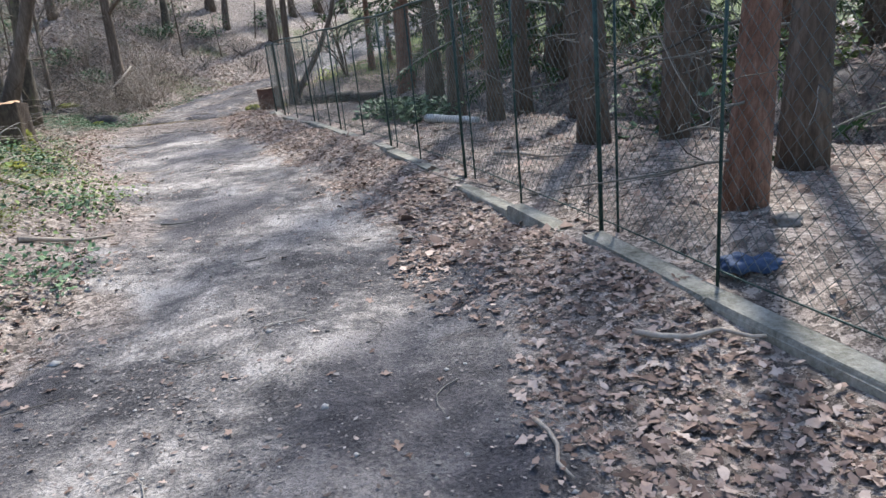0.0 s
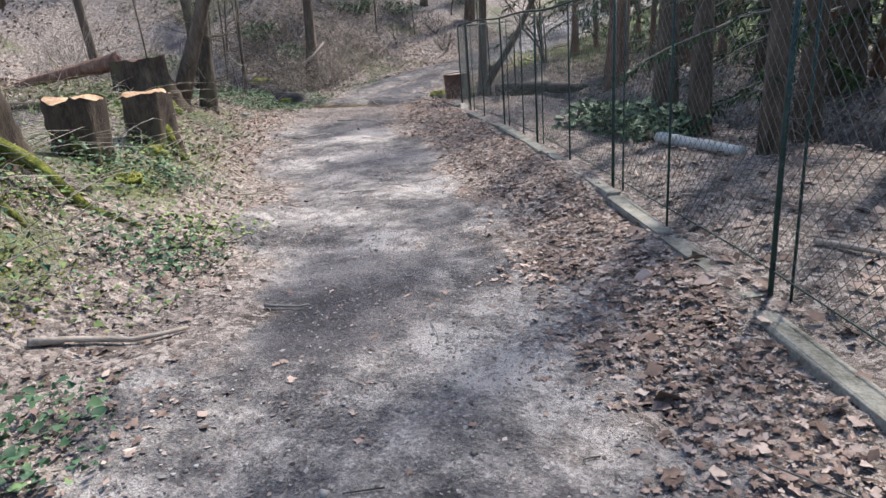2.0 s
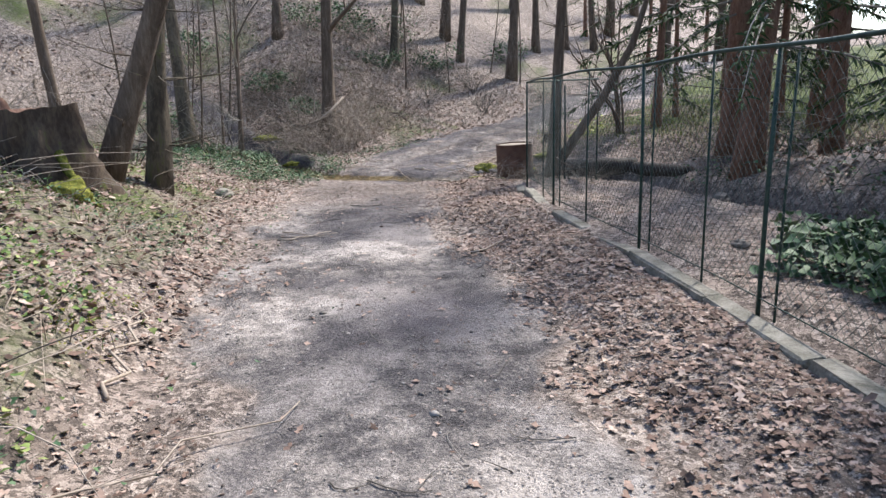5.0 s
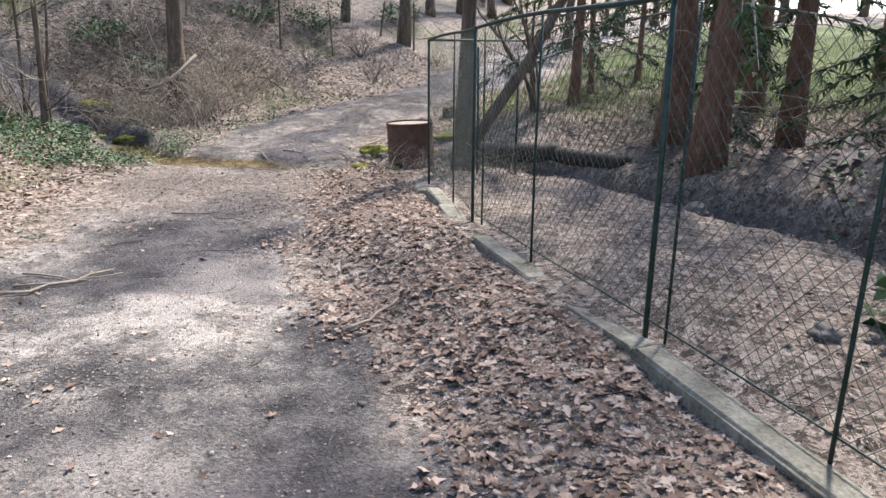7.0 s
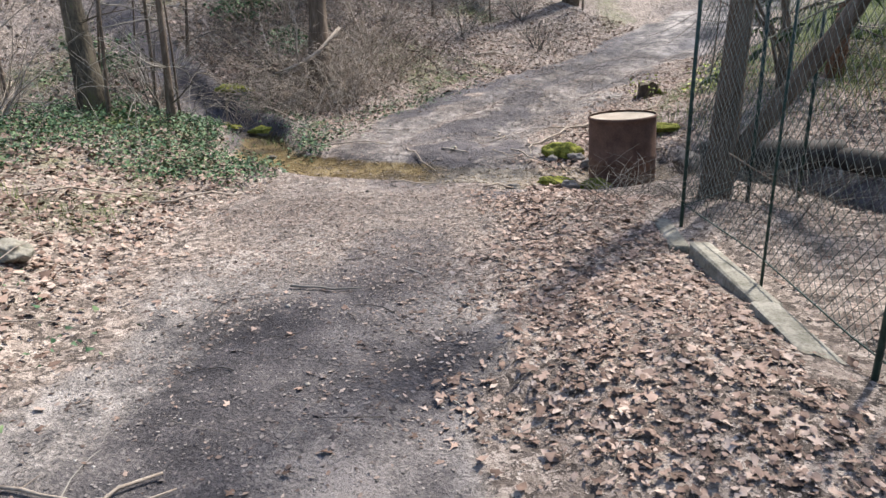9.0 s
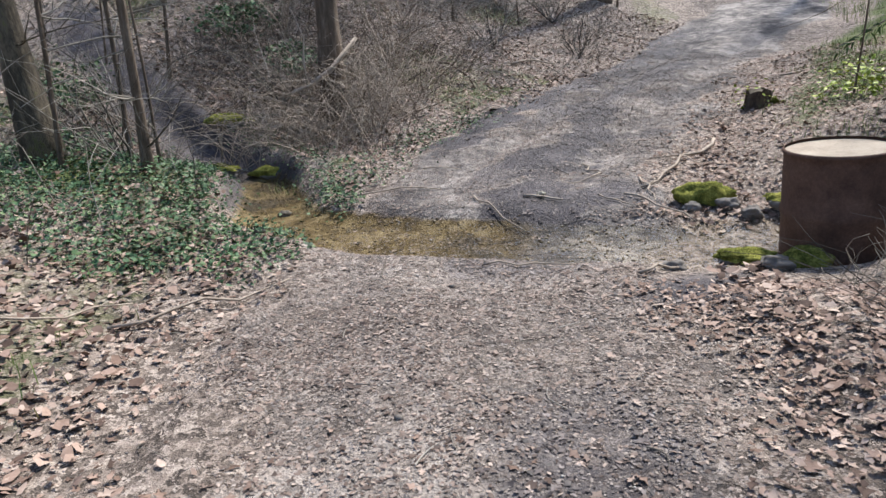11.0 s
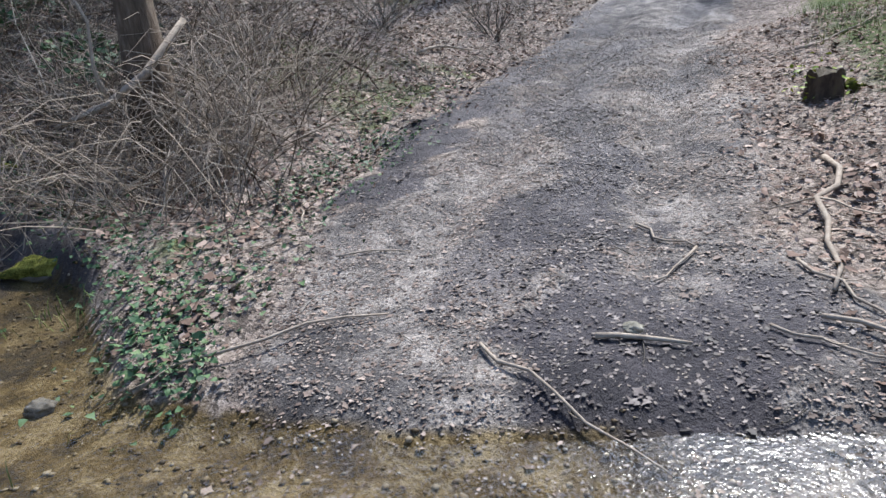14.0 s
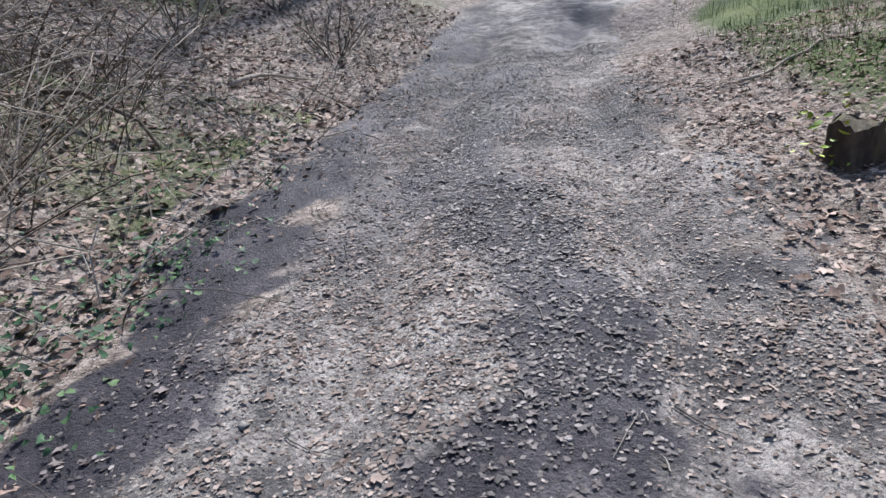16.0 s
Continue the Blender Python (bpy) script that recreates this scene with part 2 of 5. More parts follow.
M_bark = simple("bark_brown", [(0.3, (0.035, 0.026, 0.02)), (0.5, (0.10, 0.075, 0.055)), (0.7, (0.21, 0.17, 0.135))], 9, 0.95, bump_s=1.0, bump_d=0.03, stretch=(1, 1, 0.22), fine=34)
M_bark_red = simple("bark_conifer", [(0.3, (0.06, 0.032, 0.022)), (0.5, (0.17, 0.095, 0.065)), (0.72, (0.30, 0.19, 0.14))], 10, 0.95, bump_s=1.0, bump_d=0.03, stretch=(1, 1, 0.3), fine=40)
M_bark_moss = simple("bark_mossy", [(0.3, (0.025, 0.021, 0.015)), (0.47, (0.06, 0.05, 0.036)), (0.55, (0.115, 0.096, 0.07)), (0.64, (0.09, 0.105, 0.03)), (0.75, (0.24, 0.21, 0.16))], 5, 0.95, bump_s=1.0, bump_d=0.03, stretch=(1, 1, 0.35), fine=30)
M_stump = simple("stump_bark", [(0.3, (0.016, 0.012, 0.01)), (0.46, (0.05, 0.036, 0.026)), (0.57, (0.09, 0.068, 0.048)), (0.66, (0.08, 0.09, 0.024)), (0.78, (0.17, 0.16, 0.06))], 6, 0.95, bump_s=1.0, bump_d=0.03, stretch=(1, 1, 0.4), fine=30)
M_twig = simple("dry_twig", [(0.25, (0.06, 0.053, 0.045)), (0.5, (0.155, 0.142, 0.122)), (0.8, (0.31, 0.29, 0.255))], 5, 0.9, bump_s=0.3, island=True)
M_stick = simple("bleached_stick", [(0.25, (0.13, 0.10, 0.075)), (0.5, (0.30, 0.25, 0.20)), (0.8, (0.5, 0.45, 0.38))], 14, 0.85, bump_s=0.6)
M_leaf = simple("dead_leaf", [(0.14, (0.05, 0.034, 0.027)), (0.36, (0.15, 0.1, 0.077)), (0.6, (0.28, 0.2, 0.16)), (0.86, (0.47, 0.38, 0.32))], 30, 0.8, bump_s=0.3, island=True, spec=0.2)
M_leaf_wet = simple("trodden_leaf", [(0.15, (0.028, 0.02, 0.017)), (0.4, (0.095, 0.068, 0.056)), (0.62, (0.2, 0.15, 0.124)), (0.88, (0.42, 0.345, 0.295))], 30, 0.7, bump_s=0.3, island=True, spec=0.3)
M_ivy = simple("ivy_leaf", [(0.2, (0.016, 0.045, 0.02)), (0.5, (0.045, 0.105, 0.045)), (0.85, (0.125, 0.185, 0.075))], 30, 0.6, bump_s=0.2, island=True, spec=0.28)
M_grass = simple("grass", [(0.2, (0.05, 0.10, 0.02)), (0.55, (0.13, 0.19, 0.045)), (0.85, (0.30, 0.30, 0.13))], 10, 0.7, bump_s=0.1, island=True)
M_moss = simple("moss", [(0.36, (0.035, 0.042, 0.012)), (0.48, (0.125, 0.135, 0.028)), (0.6, (0.32, 0.31, 0.075))], 12, 1.0, bump_s=1.0, bump_d=0.03, fine=90, spec=0.1)
M_moss_dark = simple("dark_moss", [(0.36, (0.03, 0.035, 0.012)), (0.5, (0.09, 0.10, 0.022)), (0.62, (0.22, 0.22, 0.05))], 14, 1.0, bump_s=1.0, bump_d=0.03, fine=80, spec=0.1)
M_needle = simple("needles", [(0.2, (0.012, 0.035, 0.012)), (0.5, (0.03, 0.07, 0.022)), (0.85, (0.09, 0.14, 0.04))], 10, 0.7, bump_s=0.1, island=True)
M_cut = simple("sawn_wood", [(0.36, (0.15, 0.085, 0.045)), (0.5, (0.33, 0.20, 0.11)), (0.65, (0.52, 0.39, 0.26))], 7, 0.85, bump_s=0.5)
M_concrete = simple("kerb_concrete", [(0.33, (0.06, 0.058, 0.04)), (0.48, (0.19, 0.18, 0.145)), (0.66, (0.36, 0.34, 0.29))], 6, 0.95, bump_s=0.8, bump_d=0.012)
M_stone = simple("stone", [(0.3, (0.12, 0.11, 0.10)), (0.5, (0.23, 0.212, 0.19)), (0.75, (0.38, 0.36, 0.33))], 9, 0.9, bump_s=0.8, island=True)
M_bed = simple("stream_pebble", [(0.15, (0.035, 0.024, 0.014)), (0.45, (0.12, 0.085, 0.045)), (0.75, (0.23, 0.19, 0.13)), (0.95, (0.38, 0.35, 0.3))], 12, 0.6, bump_s=0.5, island=True)
M_post = simple("green_post_paint", [(0.35, (0.014, 0.028, 0.025)), (0.55, (0.032, 0.062, 0.053)), (0.75, (0.07, 0.085, 0.07))], 14, 0.55, 0.3, bump_s=0.2)
M_wire = simple("galvanised_wire", [(0.3, (0.06, 0.075, 0.07)), (0.7, (0.15, 0.175, 0.165))], 20, 0.6, 0.4, bump_s=0.0)
M_rust = simple("drum_rust", [(0.3, (0.05, 0.028, 0.02)), (0.5, (0.105, 0.06, 0.044)), (0.72, (0.18, 0.11, 0.08))], 6, 0.8, 0.15, bump_s=0.4)
# Paler than the drum body: the sun on the top is in this colour.
M_lid = simple("drum_lid", [(0.3, (0.15, 0.115, 0.085)), (0.5, (0.29, 0.245, 0.19)), (0.75, (0.42, 0.37, 0.30))], 5, 0.75, 0.1, bump_s=0.4)
M_tarp = simple("blue_cloth", [(0.3, (0.012, 0.022, 0.05)), (0.5, (0.03, 0.055, 0.11)), (0.75, (0.08, 0.12, 0.19))], 12, 0.7, bump_s=0.6)
M_pvc = simple("weathered_log_grey", [(0.3, (0.22, 0.22, 0.2)), (0.5, (0.42, 0.42, 0.39)), (0.75, (0.6, 0.6, 0.56))], 7, 0.8, bump_s=0.4)
M_plank = simple("dark_wet_timber", [(0.3, (0.012, 0.010, 0.008)), (0.5, (0.035, 0.03, 0.025)), (0.75, (0.09, 0.08, 0.065))], 8, 0.8, bump_s=0.6)


def ground_material():
    m, nt, b = mat("forest_ground", 0.95, 0, 0.3)
    co = nt.nodes.new("ShaderNodeTexCoord").outputs["Object"]

    def attr(n):
        a = nt.nodes.new("ShaderNodeAttribute")
        a.attribute_name = n
        return a.outputs["Fac"]

    big, midn, fin = noise_tex(nt, 0.9, 5, 0.6, co), noise_tex(nt, 6, 6, 0.7, co), noise_tex(nt, 55, 6, 0.75, co)
    grit = nd(nt, "ShaderNodeTexVoronoi", Scale=70.0)
    nt.links.new(co, grit.inputs["Vector"])
    f = math_node(nt, "ADD", math_node(nt, "MULTIPLY", big.outputs[0], 0.42), math_node(nt, "ADD", math_node(nt, "MULTIPLY", midn.outputs[0], 0.33), math_node(nt, "MULTIPLY", fin.outputs[0], 0.25)))
    soil = ramp(nt, f, [(0.425, (0.05, 0.046, 0.047)), (0.475, (0.12, 0.111, 0.109)), (0.52, (0.25, 0.226, 0.207)), (0.565, (0.44, 0.40, 0.365))])
    speck = ramp(nt, grit.outputs["Color"], [(0.55, (0.3, 0.3, 0.3)), (0.9, (1.0, 0.98, 0.94))])
    soil = mixc(nt, 0.22, soil, mixc(nt, 1.0, soil, speck, "MULTIPLY"))
    # This colour also darkens the floor beyond the ditch, in place of conifer shade.
    mud = ramp(nt, f, [(0.42, (0.018, 0.016, 0.021)), (0.5, (0.045, 0.04, 0.047)), (0.59, (0.12, 0.108, 0.112))])
    warp = noise_tex(nt, 16, 4, 0.7, co)
    lv = nd(nt, "ShaderNodeTexVoronoi", Scale=34.0)
    nt.links.new(mixc(nt, 0.2, co, warp.outputs["Color"]), lv.inputs["Vector"])
    sep = nt.nodes.new("ShaderNodeSeparateColor")
    nt.links.new(lv.outputs["Color"], sep.inputs[0])
    lf = math_node(nt, "ADD", math_node(nt, "MULTIPLY", sep.outputs[0], 0.6), math_node(nt, "MULTIPLY", f, 0.4))
    litter = ramp(nt, lf, [(0.2, (0.045, 0.036, 0.03)), (0.42, (0.14, 0.113, 0.094)), (0.62, (0.28, 0.228, 0.192)), (0.85, (0.5, 0.43, 0.37))])
    green = ramp(nt, f, [(0.36, (0.03, 0.04, 0.015)), (0.5, (0.075, 0.10, 0.03)), (0.66, (0.17, 0.18, 0.06))])
    edge = math_node(nt, "MULTIPLY", math_node(nt, "SUBTRACT", midn.outputs[0], 0.5), 1.4)

    def mask(n):
        v = math_node(nt, "ADD", attr(n), math_node(nt, "MULTIPLY", edge, 0.45))
        r = nt.nodes.new("ShaderNodeMapRange")
        r.inputs[1].default_value, r.inputs[2].default_value = 0.3, 0.7
        nt.links.new(v, r.inputs[0])
        return r.outputs[0]

    c = mixc(nt, mask("road"), litter, soil)
    c = mixc(nt, mask("green"), c, green)
    c = mixc(nt, mask("mud"), c, mud)
    gold = ramp(nt, f, [(0.43, (0.025, 0.017, 0.008)), (0.5, (0.11, 0.075, 0.027)), (0.56, (0.26, 0.20, 0.11))])
    c = mixc(nt, mask("gold"), c, gold)
    nt.links.new(c, b.inputs["Base Color"])
    rr = nt.nodes.new("ShaderNodeMapRange")
    rr.inputs[3].default_value, rr.inputs[4].default_value = 0.92, 0.66
    nt.links.new(mask("mud"), rr.inputs[0])
    nt.links.new(rr.outputs[0], b.inputs["Roughness"])
    hgt = math_node(nt, "ADD", math_node(nt, "MULTIPLY", lv.outputs["Distance"], 0.35), math_node(nt, "ADD", fin.outputs[0], math_node(nt, "MULTIPLY", grit.outputs["Distance"], 0.3)))
    bump(nt, b, hgt, 0.9, 0.018)
    return m


def water_material():
    m, nt, b = mat("stream_water", 0.1, 0, 0.5)
    clear = nt.nodes.new("ShaderNodeBsdfTransparent")
    clear.inputs[0].default_value = (0.93, 0.92, 0.86, 1)
    gloss = nt.nodes.new("ShaderNodeBsdfGlossy")
    gloss.inputs["Roughness"].default_value = 0.12
    n1, n2 = noise_tex(nt, 9, 3, 0.6), noise_tex(nt, 30, 3, 0.6)
    bump(nt, gloss, math_node(nt, "ADD", n1.outputs[0], math_node(nt, "MULTIPLY", n2.outputs[0], 0.5)), 0.4, 0.025)
    mix = nt.nodes.new("ShaderNodeMixShader")
    fr = nd(nt, "ShaderNodeFresnel", IOR=1.33)
    bn = [n for n in nt.nodes if n.type == "BUMP"][0]
    nt.links.new(bn.outputs[0], fr.inputs["Normal"])
    nt.links.new(math_node(nt, "MULTIPLY", fr.outputs[0], 0.1), mix.inputs[0])
    nt.links.new(clear.outputs[0], mix.inputs[1])
    nt.links.new(gloss.outputs[0], mix.inputs[2])
    out = [n for n in nt.nodes if n.type == "OUTPUT_MATERIAL"][0]
    nt.links.new(mix.outputs[0], out.inputs["Surface"])
    nt.nodes.remove(b)
    return m


M_ground, M_water = ground_material(), water_material()


# ---- the ground: one sheet ----
def spaced(a, b, step, far, grow=1.22):
    mid = list(np.arange(a, b + step / 2, step))
    lo, hi, s = [], [], step
    while (lo[-1] if lo else a) > -far:
        s *= grow
        lo.append((lo[-1] if lo else a) - s)
    s = step
    while (hi[-1] if hi else b) < far:
        s *= grow
        hi.append((hi[-1] if hi else b) + s)
    return np.array(lo[::-1] + mid + hi)


gx, gy = spaced(-11.5, 4.0, 0.075, 400), spaced(3.0, 31.0, 0.085, 400)
GX, GY = np.meshgrid(gx, gy)
GZ = ground(GX, GY)
n_x, n_y = len(gx), len(gy)
_i = np.arange(n_x * n_y).reshape(n_y, n_x)
_f = np.stack([_i[:-1, :-1], _i[:-1, 1:], _i[1:, 1:], _i[1:, :-1]], -1).reshape(-1, 4)
ground_mesh = shaded(mesh_np("ground", np.stack([GX, GY, GZ], -1).reshape(-1, 3), _f))


def road_mask(x, y):
    w = (vnoise(x, y, 0.8, 8) - 0.5) * 0.7 + (vnoise(x, y, 0.25, 9) - 0.5) * 0.4
    m = smooth(-0.25, 0.35, np.minimum(x - road_l(y) + w, road_r(y) - x + w))
    return m


# the wet middle of the track past the stream: centre and half width
LANE_Y = (20.3, 20.7, 21.1, 21.6, 22.3, 23.0, 23.5, 25.0, 28.0)
LANE_X = (-5.6, -5.75, -5.85, -5.97, -6.03, -5.86, -5.7, -5.9, -4.9)
LANE_W = (0.45, 0.45, 0.5, 0.47, 0.4, 0.3, 0.22, 0.35, 0.4)


def mud_shade_mask(x, y):
    mid = (road_l(y) + road_r(y)) / 2
    lane = np.abs(x - np.interp(y, LANE_Y, LANE_X)) / np.interp(y, LANE_Y, LANE_W)
    a = smooth(1.25, 0.75, lane + (vnoise(x, y, 0.4, 25) - 0.5) * 1.1 + (vnoise(x, y, 0.13, 27) - 0.5) * 0.9) * smooth(20.3, 20.6, y) * (1 - smooth(28, 31, y)) * (0.75 + 0.4 * vnoise(x, y, 0.22, 28))
    e = smooth(1.3, 0.7, np.abs(x - road_l(y) + 0.02) / 0.32 + (vnoise(x, y, 0.4, 26) - 0.5) * 1.2 + (vnoise(x, y, 0.13, 29) - 0.5) * 0.9) * smooth(22.2, 23, y) * (1 - smooth(31, 34, y)) * (0.65 + 0.5 * vnoise(x, y, 0.22, 30))
    far = np.exp(-((x - mid - 0.1) / 0.8) ** 2) * smooth(23, 25, y) * (1 - smooth(31, 33, y)) * (0.05 + 0.6 * vnoise(x, y, 0.7, 21))
    # Random blotches in the dark colour on the track before the stream.
    early = smooth(0.5, 0.75, vnoise(x, y, 0.9, 22)) * 0.55 * road_mask(x, y) * (y < 20)
    spots = np.exp(-((x + 2.9) / 0.55) ** 2 - ((y - 12.6) / 0.9) ** 2) * 0.8 + np.exp(-((x + 4.55) / 0.5) ** 2 - ((y - 19.0) / 0.4) ** 2) * 0.9 + np.exp(-((x + 5.25) / 0.3) ** 2 - ((y - 21.2) / 0.5) ** 2) * 0.9
    patch = smooth(0.56, 0.74, vnoise(x, y, 0.55, 23)) * 0.6 * road_mask(x, y) * smooth(20.6, 21.6, y) * (1 - smooth(31, 34, y))
    sd, sa = line_dist(x, y, STREAM)
    ditch = smooth(0.8, 0.3, sd) * ((sa * 17 > 8) | (x < -8.8)) * 0.68
    # Floor beyond the ditch darkened: conifer shade put into the colour, over needle humus.
    humus_shade = (x > -1.2) * (y < 21) * (y > 8) * smooth(0.3, 1.0, sd) * (x > np.interp(y, [p[1] for p in STREAM[:7:-1]], [p[0] for p in STREAM[:7:-1]])) * (0.3 + 0.5 * vnoise(x, y, 0.8, 24))
    return np.clip(np.maximum.reduce([a, e, humus_shade, far, patch, early, spots, ditch]), 0, 1)


def green_mask(x, y):
    lo = road_l(y)
    g = smooth(0.3, 1.0, lo - x) * (1 - smooth(3.5, 6.0, lo - x)) * (0.2 + 0.7 * vnoise(x, y, 0.9, 31)) * (y < 22.3)
    g = np.maximum(g, smooth(0.6, 1.4, x - road_r(y)) * smooth(21.5, 24, y) * (0.3 + 0.8 * vnoise(x, y, 0.8, 32)) * (x < 4))
    g = np.maximum(g, smooth(1.2, 2.6, x) * smooth(22.5, 25, y) * (1 - smooth(38, 46, y)) * (x < 16))
    g = np.maximum(g, (x < lo - 0.6) * (y > 12) * 0.75 * smooth(0.42, 0.72, vnoise(x, y, 2.2, 33)) * (0.4 + 0.6 * vnoise(x, y, 0.5, 34)))
    return np.clip(g * 0.95, 0, 1) * smooth(0.5, 0.85, line_dist(x, y, STREAM)[0])


_sd, _sa = line_dist(GX, GY, STREAM)
for _name, _val in (("road", road_mask(GX, GY) * (1 - 0.55 * smooth(15.5, 17.5, GY) * (1 - smooth(19.3, 19.7, GY)))), ("mud", mud_shade_mask(GX, GY)), ("green", green_mask(GX, GY)),
                    ("gold", smooth(0.62, 0.42, _sd) * smooth(-5.4, -6.2, GX) * smooth(-10.2, -9.4, GX) * smooth(-0.08, -0.13, GZ) * 0.95)):
    ground_mesh.attributes.new(_name, "FLOAT", "POINT").data.foreach_set("value", np.asarray(_val, np.float32).ravel())
ground_ob = part("ground", ground_mesh, M_ground)
tagged(ground_ob, "dirt track and leaf-strewn woodland floor with muddy ruts", "ground", kind="structure")

# stream water
_w = []
for (ax, ay), (bx, by) in zip(STREAM[:-1], STREAM[1:]):
    for k in range(12):
        _w.append((ax + (bx - ax) * k / 12, ay + (by - ay) * k / 12))
_w = np.array(_w)
_t = np.gradient(_w, axis=0)
_t /= np.linalg.norm(_t, axis=1, keepdims=True)
_nrm = np.stack([-_t[:, 1], _t[:, 0]], -1)
_wz = np.interp(np.arange(len(_w)) / 12, (0, 2, 3, 7.5, 8.5, 9, 17), (-0.3, -0.1, WATER_Z, WATER_Z, -0.2, -0.33, -0.42))
_cols = [np.column_stack([_w + _nrm * s, _wz]) for s in np.linspace(-0.66, 0.66, 9)]
_wv = np.stack(_cols, 1).reshape(-1, 3)
_i = np.arange(len(_wv)).reshape(len(_w), 9)
_wf = np.stack([_i[:-1, :-1], _i[:-1, 1:], _i[1:, 1:], _i[1:, :-1]], -1).reshape(-1, 4)
water = part("water", shaded(mesh_np("water", _wv, _wf)), M_water)
water.visible_shadow = False
tagged(water, "shallow clear stream crossing the track over gravel", "water", kind="structure")


# ---- kerb and fence ----
def along_kerb(y):
    x = float(kerb_x(y))
    e = 0.25
    return x, math.degrees(math.atan2(-(float(kerb_x(y + e)) - float(kerb_x(y - e))), 2 * e))


kerb = thing("kerb", 0, 0, 0, "low weathered concrete kerb along the wire fence", "kerb", kind="structure")
_y, _k = 1.0, 0
while _y < 17.9:
    ln = 0.95 if _k % 3 else 1.15
    x, a = along_kerb(_y + ln / 2)
    bm = box_bm(0.125, ln, 0.22, 0.018, 2, 0.006, _k)
    bmesh.ops.transform(bm, matrix=pose(x - 0.085, _y + ln / 2, float(ground(np.array([float(kerb_x(q)) - 0.16 for q in np.linspace(_y - 0.8, _y + ln + 0.8, 9)]), np.linspace(_y - 0.8, _y + ln + 0.8, 9)).mean()) + float(np.interp(_y, (5.9, 6.4, 7.4, 8.4, 11.5, 12.3, 14.6, 15.6), (0.04, 0.005, 0.005, 0.025, 0.025, 0.038, 0.038, 0.025))) - 0.22 + random.uniform(-0.012, 0.012), random.uniform(-0.8, 0.8), random.uniform(-3, 3), a + random.uniform(-1, 1)), verts=bm.verts)
    part("kerb_stone", bm, M_concrete, kerb)
    _y += ln * math.cos(radians(a)) + 0.012
    _k += 1

FENCE_H = 1.37
fence = thing("fence", 0, 0, 0, "dark green wire mesh fence with thin steel posts", "fence")
POST_Y = [18.05, 16.0, 13.98, 12.5, 10.15, 8.1, 6.08, 4.1, 2.2]
ROD_Y = [17.0, 15.02, 13.1, 11.3, 9.2, 7.05, 5.2, 3.2]


def fence_point(y):
    return float(kerb_x(y)) + 0.012, 0.14


def post(x, y, z0, h, r, name="post"):
    v, f = tube_np([(x, y, z0 - 0.25), (x, y, z0 + h * 0.5), (x + random.uniform(-0.012, 0.012), y, z0 + h)], [r, r, r], 8)
    return part(name, clean_mesh(name, v, f), M_post, fence)


for y in POST_Y:
    x, z = fence_point(y)
    post(x, y, z, FENCE_H, 0.0125)
    if y < 17.5:
        post(x + 0.075, y - 0.05, z, FENCE_H * 0.97, 0.007, "brace_rod")
for y in ROD_Y:
    x, z = fence_point(y)
    post(x, y, z, FENCE_H, 0.0075, "rod")
# the fence turns a corner by the drum and runs back along the stream
CORNER = (float(kerb_x(18.05)) + 0.05, 18.05)
RETURN = [(CORNER[0] + 0.42, 18.75), (CORNER[0] + 0.85, 19.35)]
for x, y in RETURN:
    post(x, y, gz(x, y) + 0.05, FENCE_H, 0.014)
line_pts = [(fence_point(y)[0], y, 0.14) for y in np.arange(1.0, 18.06, 0.31)] + [(CORNER[0], 18.05, 0.14)] + [(x, y, 0.16) for x, y in RETURN]
v, f = tube_np([(x, y, z + FENCE_H + (0.012 * math.sin(y * 3))) for x, y, z in line_pts], [0.012] * len(line_pts), 8)
part("top_rail", clean_mesh("top_rail", v, f), M_post, fence)
v, f = tube_np([(x, y, z + 0.05) for x, y, z in line_pts], [0.004] * len(line_pts), 5)
part("bottom_wire", clean_mesh("bottom_wire", v, f), M_post, fence)


def mesh_panel(pts, pitch=0.062, r=0.0014):
    """Diamond mesh between the ground wire and the rail along pts, as woven zigzag wires."""
    p = np.array(pts)
    seg = np.hypot(*np.diff(p[:, :2], axis=0).T)
    s = np.r_[0, np.cumsum(seg)]
    total, rows = s[-1], int(FENCE_H / (pitch * 0.95))

    def place(d, h, off):
        x, y, z = (np.interp(d, s, p[:, k]) for k in range(3))
        return (x + off, y, z + 0.03 + h)

    pieces = []
    step = FENCE_H * 0.97 / rows
    for way in (1, -1):
        d0 = -FENCE_H if way > 0 else 0.0
        while d0 < total + (0 if way > 0 else FENCE_H):
            a, b = (d0, 0.0), (d0 + way * FENCE_H * 0.85, FENCE_H * 0.97)
            # clip the diagonal to the panel
            lo, hi = 0.0, 1.0
            dd = b[0] - a[0]
            t0, t1 = sorted(((0 - a[0]) / dd, (total - a[0]) / dd))
            lo, hi = max(lo, t0), min(hi, t1)
            if hi - lo > 0.05:
                q = [place(a[0] + dd * k, FENCE_H * 0.97 * k, 0.003 * way) for k in np.linspace(lo, hi, 4)]
                v, f = tube_np(q, [r] * 4, 3, cap=False)
                pieces.append((v, f))
            d0 += pitch
    return merged(pieces)


_cut = [y for y in sorted(POST_Y)]
for a, b in zip(_cut[:-1], _cut[1:]):
    v, f = mesh_panel([(fence_point(y)[0], y, 0.14) for y in np.linspace(a, b, 7)])
    part("wire_mesh", mesh_np("wire_mesh", v, f), M_wire, fence)
v, f = mesh_panel([(CORNER[0], 18.05, 0.14)] + [(x, y, 0.16) for x, y in RETURN], 0.05)
part("wire_mesh", mesh_np("wire_mesh", v, f), M_wire, fence)

